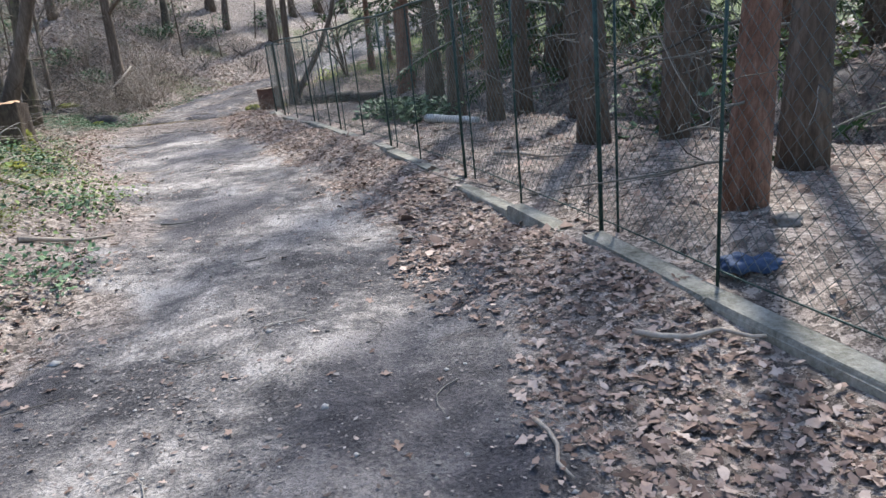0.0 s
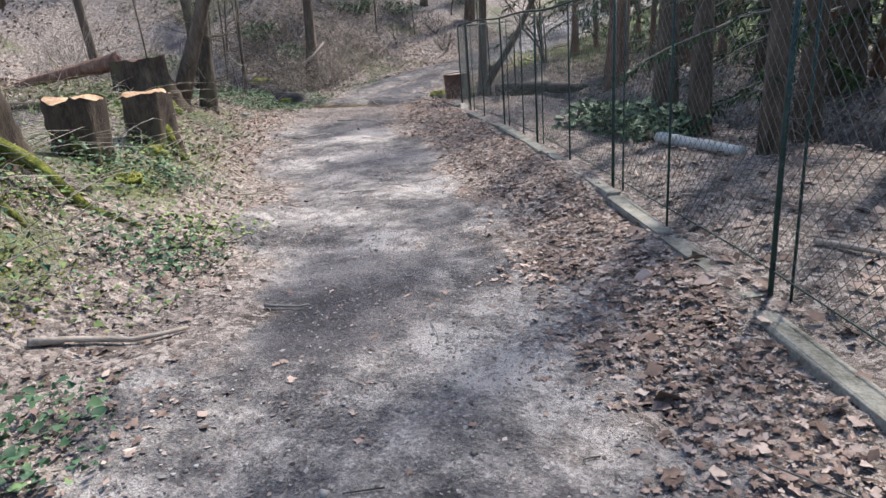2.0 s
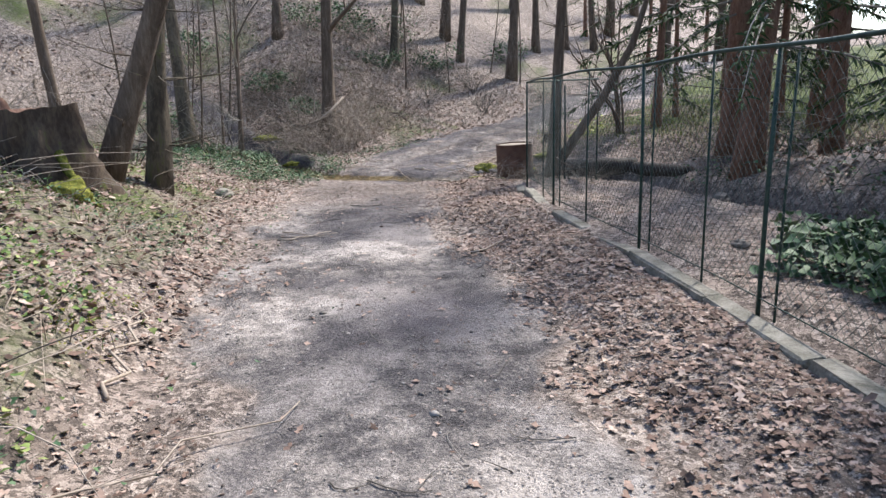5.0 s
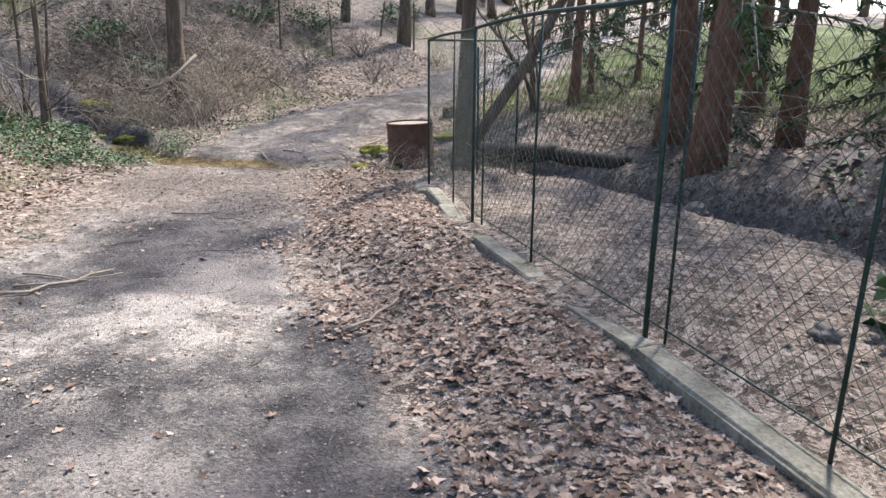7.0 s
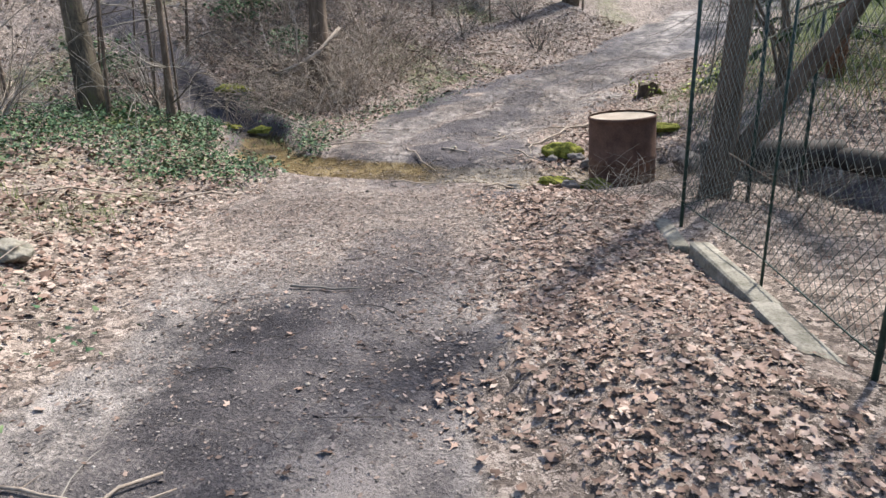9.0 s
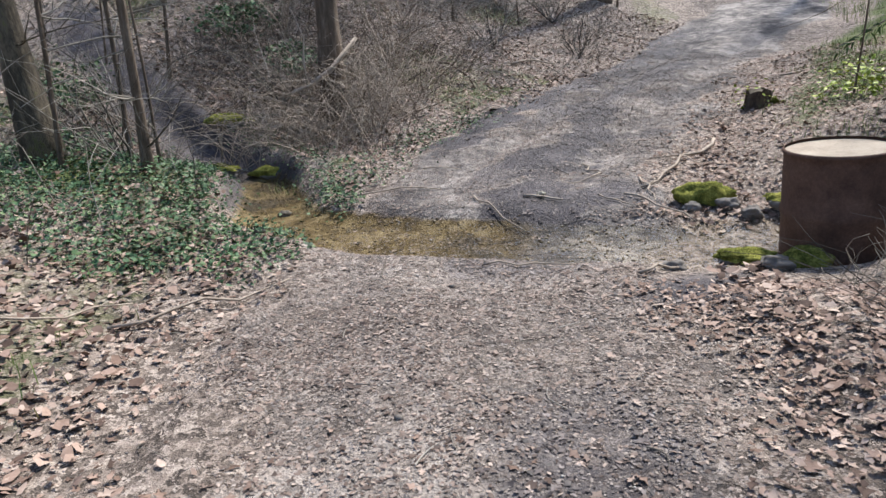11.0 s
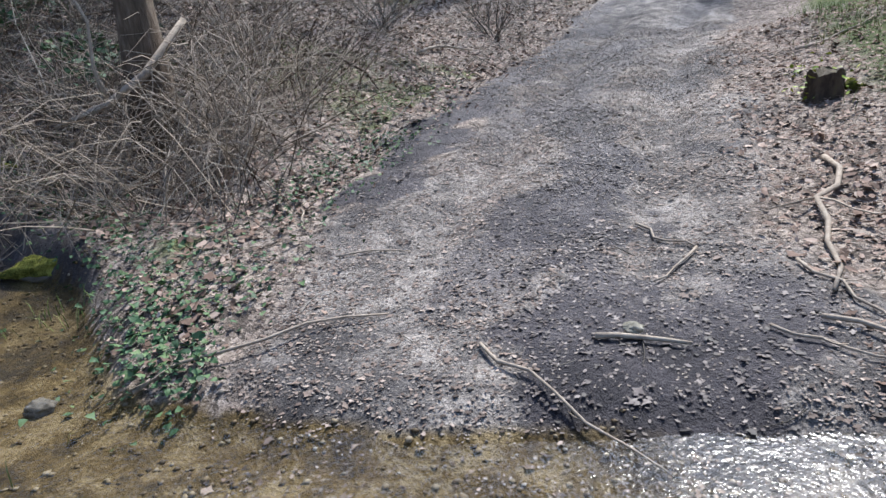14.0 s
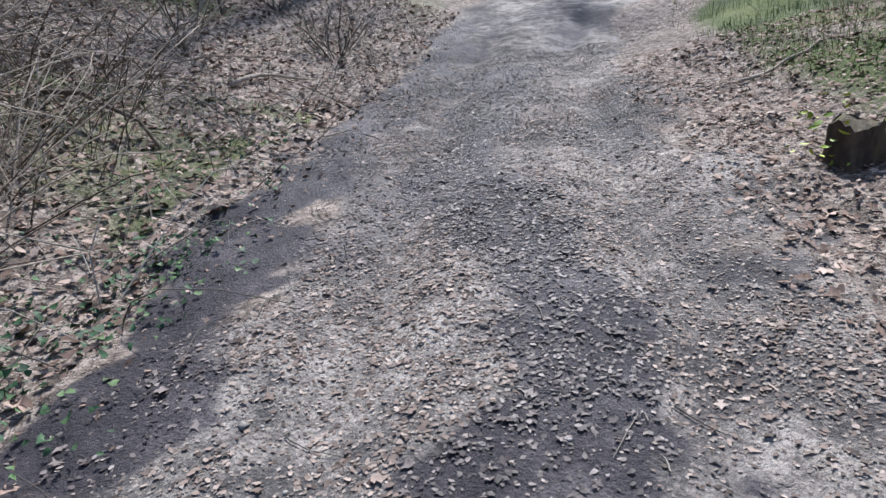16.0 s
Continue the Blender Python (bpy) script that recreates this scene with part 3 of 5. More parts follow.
# ---- the oil drum ----
DRUM = (-3.79, 20.08)
drum = thing("oil_drum", DRUM[0], DRUM[1], -0.045, "rusty brown steel drum, half sunk in leaves beside the stream", "drum")
R = 0.315
prof = [(-0.35, R), (0.14, R), (0.17, R + 0.012), (0.20, R), (0.50, R - 0.002), (0.535, R - 0.002), (0.545, R + 0.007), (0.56, R + 0.006), (0.566, R - 0.006)]
v, f = tube_np([(0, 0, z) for z, _ in prof], [r for _, r in prof], 48, cap=False)
part("body", clean_mesh("body", v, f), M_rust, drum)
bm = bmesh.new()
bmesh.ops.create_circle(bm, cap_ends=True, segments=48, radius=R - 0.004)
for vv in bm.verts:
    vv.co.z = 0.553
bmesh.ops.inset_region(bm, faces=bm.faces[:], thickness=0.02, depth=-0.006)
part("lid", bm, M_lid, drum, "steel lid, sunlight put into its pale colour")
drum.rotation_euler = (radians(1.5), radians(-2.0), 0)


# ---- trees ----
def trunk_path(base, height, lean, bend, n=14):
    """Points from the base up; lean (dx, dy) over the height, bend adds a bow."""
    pts = []
    for k in range(n):
        t = k / (n - 1)
        s = math.sin(t * math.pi)
        pts.append((base[0] + lean[0] * t + bend[0] * s, base[1] + lean[1] * t + bend[1] * s, base[2] - 0.25 + (height + 0.25) * t))
    return pts


def rough_tube(pts, radii, sides, rnd, amount=0.1):
    rr = np.array(radii)[:, None] * (1 + amount * (np.array([[rnd.random() for _ in range(sides)] for _ in pts]) - 0.5))
    return tube_np(pts, rr, sides)


def limb(rnd, start, way, length, r, depth, out, droop=0.0):
    """A branch with side branches, as tubes added to out."""
    n = 6
    pts, p, d = [], Vector(start), Vector(way).normalized()
    for k in range(n):
        pts.append(tuple(p))
        d = (d + Vector((rnd.gauss(0, 0.16), rnd.gauss(0, 0.16), rnd.gauss(0.03 - droop, 0.12)))).normalized()
        p = p + d * length / (n - 1)
    radii = [max(r * (1 - 0.8 * k / (n - 1)), 0.0025) for k in range(n)]
    out.append(tube_np(pts, radii, 5 if depth > 1 else 3, cap=False))
    if depth > 0:
        for k in range(rnd.randint(3, 5)):
            i = rnd.randint(1, n - 1)
            q = Vector(pts[i])
            side = (Vector(pts[i]) - Vector(pts[i - 1])).normalized()
            turn = Vector((rnd.gauss(0, 1), rnd.gauss(0, 1), rnd.gauss(0.2 - droop, 0.7))).normalized()
            limb(rnd, q, side * 0.7 + turn * 0.75, length * rnd.uniform(0.4, 0.65), radii[i] * 0.6, depth - 1, out, droop)


def bare_tree(name, x, y, r, height, lean, bend, bark, label, seed, crown_from=0.45, limbs=7, depth=3, stubs=0, group="", z=None):
    rnd = random.Random(seed)
    z = gz(x, y) if z is None else z
    ob = thing(name, x, y, z, label, "tree", group)
    pts = trunk_path((0, 0, 0), height, lean, bend)
    radii = [r * (1.55 if k == 0 else 1.25 if k == 1 else 1.0) * (1 - 0.72 * (k / 13) ** 1.2) for k in range(14)]
    v, f = rough_tube(pts, radii, 12, rnd, 0.22)
    part("trunk", clean_mesh("trunk", v, f), bark, ob)
    out = []
    for k in range(limbs):
        t = crown_from + (0.97 - crown_from) * (k + rnd.random() * 0.6) / limbs
        i = min(int(t * 13), 12)
        p = Vector(pts[i]).lerp(Vector(pts[i + 1]), t * 13 - i)
        a = rnd.uniform(0, 2 * math.pi)
        limb(rnd, p, (math.cos(a), math.sin(a), rnd.uniform(0.3, 0.9)), height * rnd.uniform(0.2, 0.34), radii[i] * 0.5, depth, out)
    for k in range(stubs):
        t = rnd.uniform(0.06, 0.4)
        i = int(t * 13)
        a = rnd.uniform(0, 2 * math.pi)
        limb(rnd, pts[i], (math.cos(a), math.sin(a), rnd.uniform(-0.3, 0.4)), rnd.uniform(0.4, 1.3), 0.012, 1, out)
    if out:
        v, f = merged(out)
        part("crown", mesh_np("crown", v, f), M_twig if r < 0.07 else bark, ob)
    return ob


def needle_sprays(rnd, pts_out, centre, way, length, n):
    """Drooping sprays of needles along a conifer branch, as narrow blades."""
    d = Vector(way).normalized()
    vs, fs = [], []
    for k in range(n):
        t = rnd.uniform(0.15, 1.0)
        p = Vector(centre) + d * length * t + Vector((0, 0, -0.25 * length * t * t))
        out = (d * rnd.uniform(0.2, 0.8) + Vector((rnd.gauss(0, 0.6), rnd.gauss(0, 0.6), rnd.gauss(-0.5, 0.35)))).normalized()
        ln, w = rnd.uniform(0.08, 0.22), rnd.uniform(0.008, 0.02)
        side = out.cross(Vector((rnd.gauss(0, 1), rnd.gauss(0, 1), rnd.gauss(0, 1)))).normalized() * w
        i = len(vs)
        q = p + out * ln
        m = p + out * ln * 0.45 + Vector((0, 0, 0.02))
        vs += [p, m + side, q, m - side]
        fs.append((i, i + 1, i + 2, i + 3))
    pts_out.append((np.array([tuple(v) for v in vs]), np.array(fs)))


def conifer(x, y, r, height, lean, label, seed, first=1.6, dens=1.0, group="conifers beyond the fence", reach=2.3, bark=M_bark_red):
    rnd = random.Random(seed)
    z = gz(x, y)
    ob = thing("conifer", x, y, z, label, "tree", group)
    pts = trunk_path((0, 0, 0), height, lean, (rnd.uniform(-0.1, 0.1), rnd.uniform(-0.1, 0.1)))
    radii = [r * (1.5 if k == 0 else 1.15 if k == 1 else 1.0) * (1 - 0.85 * k / 13) for k in range(14)]
    v, f = rough_tube(pts, radii, 14, rnd, 0.16)
    part("trunk", clean_mesh("trunk", v, f), bark, ob)
    wood, leaf = [], []
    zz = 0.5
    while zz < height * 0.96:
        t = zz / height
        i = min(int(t * 13), 12)
        p = Vector(pts[i]).lerp(Vector(pts[i + 1]), t * 13 - i)
        a = rnd.uniform(0, 2 * math.pi)
        ln = reach * (1 - 0.75 * t) * rnd.uniform(0.6, 1.1)
        way = (math.cos(a), math.sin(a), -0.12 if zz > first else rnd.uniform(-0.2, 0.1))
        if zz < first:
            limb(rnd, p, way, ln * rnd.uniform(0.3, 0.6), 0.011, 1, wood, 0.03)
            zz += rnd.uniform(0.1, 0.3)
        else:
            q = [tuple(p + Vector(way) * ln * s + Vector((0, 0, -0.22 * ln * s * s))) for s in (0, 0.35, 0.7, 1.0)]
            wood.append(tube_np(q, [0.02, 0.014, 0.008, 0.003], 4, cap=False))
            needle_sprays(rnd, leaf, p, way, ln, int((85 if zz < 5 else 45) * dens * (1 if zz < 7 else 1.4)))
            zz += rnd.uniform(0.10, 0.24) if zz < 6 else rnd.uniform(0.2, 0.4)
    v, f = merged(wood)
    tagged(part("dead_wood", mesh_np("dead_wood", v, f), M_twig, ob), kind="stuff")
    if leaf:
        v, f = merged(leaf)
        part("crown", mesh_np("crown", v, f), M_needle, ob)
    return ob


# conifers and trunks in the wood beyond the fence
CONIFERS = [(-0.25, 20.5, 0.2, 0.06), (-0.22, 18.85, 0.17, 0.14), (1.12, 20.1, 0.13, 0.06), (1.97, 6.08, 0.092, 0.02), (-1.4, 23.7, 0.09, 0.0), (3.1, 17.2, 0.2, 0.05),
            (2.6, 14.4, 0.16, 0.0), (4.2, 12.4, 0.2, 0.03), (3.4, 10.2, 0.17, 0.0), (5.2, 8.6, 0.2, 0.0), (4.4, 6.4, 0.19, 0.03), (6.6, 12.0, 0.2, 0.0), (7.5, 17.0, 0.22, 0.0),
            (3.9, 3.5, 0.2, 0.0), (7.6, 5.5, 0.22, 0.0), (9.5, 10.5, 0.22, 0.0), (5.4, 15.6, 0.18, 0.0), (9.6, 14.6, 0.2, 0.0), (11.5, 18.5, 0.22, 0.0), (12.5, 8.0, 0.2, 0.0),
            (2.0, 16.3, 0.1, 0.0), (4.6, 19.2, 0.14, 0.0), (1.7, 12.3, 0.1, 0.02), (6.3, 10.0, 0.13, 0.0), (8.3, 12.8, 0.18, 0.0), (14, 14, 0.2, 0.0), (9.0, 20.0, 0.2, 0.0)]
for k, (x, y, r, ln) in enumerate(CONIFERS):
    conifer(x, y, r, 9 + (k * 37 % 5), (ln * 4, random.uniform(-0.3, 0.3)), "tall conifer with reddish bark and drooping dark green boughs" if k < 6 else "tall conifer with dark brown bark and drooping boughs", 100 + k, first=((1.7, 1.9, 1.5, 4.5, 1.2)[k] if k < 5 else (0.9, 1.3, 0.7, 1.6)[k % 4]), dens=1.7 if k < 2 else 0.8 if k < 5 else 1.15, reach=3.4 if k < 2 else 2.3 if k < 16 else 2.0, bark=M_bark_red if k < 6 else M_bark)

# thin trunks close behind the ditch, with high sparse crowns
for k, (x, y, r) in enumerate([(1.9, 9.0, 0.12), (2.5, 8.5, 0.1), (0.45, 14.0, 0.13), (0.75, 12.9, 0.11), (1.2, 11.3, 0.09), (2.9, 7.2, 0.13), (2.3, 11.2, 0.12)]):
    conifer(x, y, r, 10 + k % 3, (0.1 * (k % 3 - 1), 0.1), "slim dark conifer trunk with bare lower twigs", 140 + k, first=5.5, dens=0.4, reach=1.5, bark=M_bark)

# taller conifers round the clearing, bare of boughs low down, added to cast shade
for k, (x, y, r) in enumerate([(1.6, 23.2, 0.15), (3.3, 21.6, 0.18), (5.0, 24.2, 0.18), (2.6, 27.5, 0.16), (6.2, 28.5, 0.2), (3.8, 31.5, 0.18), (8.5, 25.5, 0.2)]):
    conifer(x, y, r, 14 + k % 3, (random.uniform(-0.2, 0.2), random.uniform(-0.2, 0.2)), "tall conifer with a bare lower trunk near the clearing, added to cast shade", 160 + k, first=3.2, dens=1.25, reach=3.2)

# forked, ivy-grey tree at the fence corner
fork = bare_tree("forked_tree", -3.0, 18.95, 0.09, 8, (0.5, 0.3), (-0.05, 0), M_bark, "forked grey-brown tree leaning by the fence corner", 41, 0.4, 6, 3, 6)
v, f = rough_tube([(0.03, 0, 0.15), (0.35, 0.1, 0.65), (0.75, 0.2, 1.25), (1.15, 0.3, 2.0), (1.5, 0.4, 3.2)], [0.085, 0.07, 0.062, 0.05, 0.03], 10, random.Random(4), 0.2)
part("side_stem", clean_mesh("side_stem", v, f), M_bark, fork)

# trees on the bank and the hillside
bare_tree("curved_tree", -6.95, 14.05, 0.105, 9, (3.7, 0.6), (0.1, 0.1), M_bark, "dark leaning tree with a bowed trunk on the bank", 51, 0.4, 8, 3, 5)
bare_tree("mossy_tree", -6.85, 14.75, 0.11, 9, (1.4, 0.3), (-0.15, 0), M_bark_moss, "grey mossy tree beside the leaning one", 52, 0.4, 8, 3, 26)
bare_tree("ivy_tree", -10.9, 20.5, 0.15, 9, (-0.5, 0.2), (0, 0), M_bark_moss, "ivy-clad tree trunk at the edge of the ivy patch", 53, 0.4, 7, 3, 6)
bare_tree("slender_tree", -9.8, 20.7, 0.05, 6, (0.2, 0.1), (0.05, 0), M_bark, "slender bare sapling above the ivy", 54, 0.3, 6, 2, 4)
bare_tree("stream_tree", -9.5, 24.2, 0.17, 9, (0.3, 0.3), (0, 0), M_bark, "dark tree trunk above the stream bank", 55, 0.3, 7, 3, 6)
bare_tree("hill_tree", -13.6, 29.0, 0.14, 9, (-0.3, 0.2), (0.15, 0), M_bark, "dark slim tree with a crooked base on the slope", 56, 0.4, 6, 3, 2)
HILL_TREES = [(-13.2, 19.5, 0.12), (-10.2, 31.0, 0.14), (-8.5, 33.5, 0.13), (-18.0, 30.0, 0.16), (-14.5, 34.0, 0.15),
              (-6.2, 37.5, 0.15), (-11.2, 37.0, 0.17), (-20, 20, 0.16), (-21.5, 14.5, 0.14), (-4.0, 41.0, 0.16), (-8.0, 42.0, 0.18), (-22, 27, 0.16), (-13, 41, 0.17)]
for k, (x, y, r) in enumerate(HILL_TREES):
    bare_tree("bare_tree", x, y, r, 8 + k % 4, (random.uniform(-0.6, 0.8), random.uniform(-0.4, 0.4)), (random.uniform(-0.2, 0.2), 0), (M_bark, M_bark_moss)[k % 3 == 1], "leafless tree with brown bark on the leafy slope", 200 + k, 0.35, 6, 2, 3, "trees on the slope")

# leafless wood behind the hillside and along the far track
# Added trees: their unseen crowns keep bright sky out of the stream's reflection.
_far = [bare_tree("bare_tree", x, y, r, h, (0.4, 0.2), (0.1, 0), M_bark, "tall leafless tree added to the far wood", 300 + k, 0.25, 13, 2, 4, "far bare trees") for k, (x, y, r, h) in enumerate([(-9.5, 35, 0.17, 13), (-3.6, 45, 0.2, 14), (-1.0, 36.5, 0.15, 12)])]
for k, (x, y) in enumerate([(-6.5, 33.5), (-15.5, 37), (-11, 44), (-7, 48), (1.5, 42), (5, 38), (-19, 33), (-21, 24), (-24, 18), (-24, 30), (-2.5, 52), (4, 48), (9, 44), (12, 36), (14, 30),
                            (-17, 44), (-27, 38), (8, 54), (-10, 55), (-20, 52), (0, 60), (15, 50), (18, 40), (-5.2, 39.5), (-23, 9), (-20, 4)]):
    copy_thing(_far[k % 3], pose(x, y, gz(x, y) - 0.05, 0, 0, k * 67 % 360))


def shrub(x, y, h, stems, label, seed, material=None, name="shrub", spread=0.5, depth=1, r=0.012):
    """A bush of bare stems that fan out from one root."""
    rnd = random.Random(seed)
    ob = thing(name, x, y, gz(x, y) - 0.03, label, "shrub", "bare shrubs")
    out = []
    for k in range(stems):
        a = rnd.uniform(0, 6.28)
        limb(rnd, (rnd.gauss(0, 0.06), rnd.gauss(0, 0.06), 0), (math.cos(a) * spread, math.sin(a) * spread, 1), h * rnd.uniform(0.6, 1.1), r * rnd.uniform(0.7, 1.4), depth, out, 0.02)
    v, f = merged(out)
    tagged(part("brush", mesh_np("brush", v, f), material or M_twig, ob), kind="stuff")
    return ob


shrub(-2.1, 22.75, 3.4, 7, "clump of slender grey stems beyond the stream", 1, M_bark, spread=0.25, r=0.03, depth=2)
for k, (x, y, h) in enumerate([(-10.6, 24.6, 1.6), (-9.0, 25.4, 1.8), (-12.2, 23.2, 1.5), (-11.5, 26.5, 2.0), (-8.2, 28.6, 1.5), (-9.8, 28.0, 1.8), (-7.4, 31.2, 1.6), (-13.4, 21.0, 1.7), (-12.6, 18.6, 1.6), (-14.6, 26.0, 2.0),
                               (-16.2, 22.2, 1.9), (-10.6, 32.5, 2.0), (-6.6, 29.6, 1.1), (-8.6, 23.6, 1.2), (-10.2, 20.9, 1.3), (-11.6, 19.6, 1.4), (-8.8, 16.6, 1.1), (-9.4, 14.6, 1.2), (-15.5, 30, 2.0), (-13, 29.8, 1.8)]):
    shrub(x, y, h, 12, ("grey bare shrub with thin arching stems", "pale leafless bush with tangled stems")[k % 2], 10 + k, (M_twig, M_stick)[k % 2], spread=0.8)
# dark conifers where the track bends out of sight
for k, (x, y, h) in enumerate([(-1.6, 40.5, 8), (0.9, 41.5, 9), (3.4, 40.0, 8), (-4.6, 43.0, 9)]):
    conifer(x, y, 0.1, h, (0, 0), "dark conifer at the bend of the track", 270 + k, first=0.4, dens=0.7, reach=2.2, group="conifers at the bend")
# young conifers past the stream, green down to the ground
for k, (x, y, h) in enumerate([(-0.9, 25.9, 7), (0.3, 27.6, 8), (1.3, 25.2, 6)]):
    conifer(x, y, 0.07, h, (0, 0), "young conifer, green down to the grass past the stream", 190 + k, first=0.55, dens=0.9, reach=1.7)

# low, dense conifers beyond the ditch
for k, (x, y, h) in enumerate([(3.0, 14.6, 6), (4.3, 13.6, 6.5), (5.8, 12.9, 7), (2.4, 16.6, 6), (3.9, 17.2, 7), (7.0, 14.2, 7), (5.3, 19.0, 6.5), (1.7, 18.7, 6), (0.5, 21.3, 5.5), (3.0, 20.6, 6.5)]):
    conifer(x, y, 0.08, h, (0, 0), "dense young conifer with dark boughs down to the ground", 240 + k, first=0.35, dens=0.95, reach=1.6)


# ---- stumps, logs, rocks, sticks ----
def stump(name, x, y, z0, r_top, r_base, h, label, seed, tilt=(0, 0), moss=0.5, roots=5, side=1.0, category="tree stump", top_mat=None):
    """A sawn stump: flaring body with root ridges, sawn top with a splinter ridge, moss on the roots."""
    rnd = random.Random(seed)
    ob = thing(name, x, y, z0, label, category)
    sides, levels = 36, 12
    ph = [rnd.uniform(0, 6.28) for _ in range(4)]
    pts, rad = [], []
    for k in range(levels):
        t = k / (levels - 1)
        pts.append((tilt[0] * t, tilt[1] * t, -0.2 + (h + 0.2) * t))
        row = []
        for i in range(sides):
            a = i * 2 * math.pi / sides
            flare = max(0.0, math.cos(a * roots / 1.0 + ph[0])) * 0.75 * r_base * (1 - t) ** 2.2
            rr = (r_base + (r_top - r_base) * min(1, t * 1.3)) * (1 + 0.10 * math.sin(2 * a + ph[1]) + 0.06 * math.sin(5 * a + ph[2])) + flare
            row.append(rr * (1 + rnd.uniform(-0.03, 0.03)))
        rad.append(row)
    v, f = tube_np(pts, np.array(rad), sides, cap=False)
    for q in v:
        k = 0.05 * r_top * noise.noise(Vector(q) * 16) + 0.16 * r_top * noise.noise(Vector((q[0] * 7, q[1] * 7, q[2] * 3 + seed)))
        q[:2] += np.array([q[0], q[1]]) / max(1e-3, math.hypot(q[0], q[1])) * k
    rim = np.array([0.02 * math.sin(3 * i * 2 * math.pi / sides + ph[3]) + rnd.uniform(-0.016, 0.016) for i in range(sides)])
    v[-sides:, 2] += rim
    part("bark", clean_mesh("bark", v, f), M_stump, ob)
    top = v[-sides:].copy()
    c = top.mean(0)
    rings = [c + (top - c) * 0.99 - (0, 0, 0.012), c + (top - c) * 0.86 - (0, 0, 0.004), c + (top - c) * 0.45 + (0, 0, 0.006)]
    for q in rings[1:]:
        q[:, 2] += np.where(q[:, 0] > c[0] + 0.2 * r_top, -0.014 * side, 0.004) + np.array([rnd.uniform(-0.006, 0.006) for _ in range(sides)])
    vv = np.vstack(rings + [c[None] + (0, 0, 0.012)])
    idx = np.arange(3 * sides).reshape(3, sides)
    q = np.stack([idx[:-1], np.roll(idx, -1, 1)[:-1], np.roll(idx, -1, 1)[1:], idx[1:]], -1).reshape(-1, 4)
    cc = np.stack([idx[2], np.roll(idx[2], -1), np.full(sides, 3 * sides), np.full(sides, 3 * sides)], -1)
    part("sawn_top", clean_mesh("sawn_top", vv, np.vstack([q, cc])), top_mat or M_cut, ob, "" if top_mat else "pale orange sawn face")
    if moss:
        a0 = rnd.uniform(-1.2, -0.2)
        pieces = []
        for k in range(2 if moss > 0.6 else 1):
            a = a0 + k * 0.7
            L = r_base * 2.6 * moss
            p = []
            for q in np.linspace(0, 1, 9):
                d = r_base * 0.9 + L * q
                px, py = math.cos(a + 0.25 * q) * d, math.sin(a + 0.25 * q) * d
                p.append((px, py, max(h * 0.42 * (1 - q * 1.6), 0) + (gz(x + px, y + py) - z0) * min(1, q * 1.6) + 0.005))
            pieces.append(rough_tube(p, [0.04, 0.045, 0.04, 0.036, 0.033, 0.03, 0.026, 0.02, 0.01], 9, rnd, 1.1))
        v, f = merged(pieces)
        part("mossy_root", clean_mesh("mossy_root", v, f), M_moss_dark, ob, "green moss over the roots")
    return ob


stump("tree_stump", -4.28, 9.35, gz(-4.28, 9.35) - 0.05, 0.2, 0.14, 0.5, "sawn tree stump with a pale orange top and dark mossy sides", 61, (0.03, 0), 0.4)
stump("tree_stump", -4.62, 10.62, gz(-4.62, 10.62) - 0.05, 0.24, 0.19, 0.57, "sawn tree stump with orange top, green moss on its side", 62, (0.02, 0), 0.5)
stump("tree_stump", -4.2, 8.35, 0.58, 0.27, 0.31, 0.66, "large sawn stump with a mossy root running down the bank", 63, (0, 0), 1.0, 6)
stump("tree_stump", -6.85, 13.4, gz(-6.85, 13.4) - 0.05, 0.34, 0.36, 0.66, "broad old stump, reddish broken top and yellow-green moss", 64, (-0.05, 0), 0.45, 4, top_mat=M_bark_red)


def log(name, a, b, r, material, label, seed, category="log", cut_mat=None, taper=0.8):
    rnd = random.Random(seed)
    A, B = Vector(a), Vector(b)
    ob = thing(name, *A, label, category)
    n = 14
    pts = [tuple((B - A) * (k / (n - 1)) + Vector((rnd.uniform(-1, 1), rnd.uniform(-1, 1), rnd.uniform(-0.5, 0.5))) * r * 0.1) for k in range(n)]
    v, f = rough_tube(pts, [r * (1 + (taper - 1) * k / (n - 1)) for k in range(n)], 14, rnd, 0.09)
    part("wood", clean_mesh("wood", v, f), material, ob)
    return ob


log("fallen_log", (0.3, 12.05, 0.17), (0.95, 11.15, 0.17), 0.06, M_pvc, "pale grey fallen log lying among leaves and green plants", 71)
log("fallen_log", (-7.15, 13.3, gz(-7.15, 13.3) + 0.5), (-8.6, 12.8, gz(-8.6, 12.8) + 0.06), 0.13, M_bark_red, "reddish rotten log leaning on the broad stump", 72, taper=0.4)
log("fallen_log", (-6.9, 10.9, gz(-6.9, 10.9) + 0.06), (-6.0, 11.3, gz(-6.0, 11.3) + 0.05), 0.06, M_bark, "dark thin log lying on the bank", 73)
log("timber_beam", (-3.05, 20.72, 0.02), (-1.75, 20.95, 0.03), 0.15, M_plank, "dark wet timber beam along the stream bank", 74, "beam", taper=1.0)
log("timber_beam", (-1.8, 20.9, 0.0), (-0.9, 19.9, 0.02), 0.12, M_plank, "dark wet timber beam along the stream bank", 75, "beam", taper=1.0)


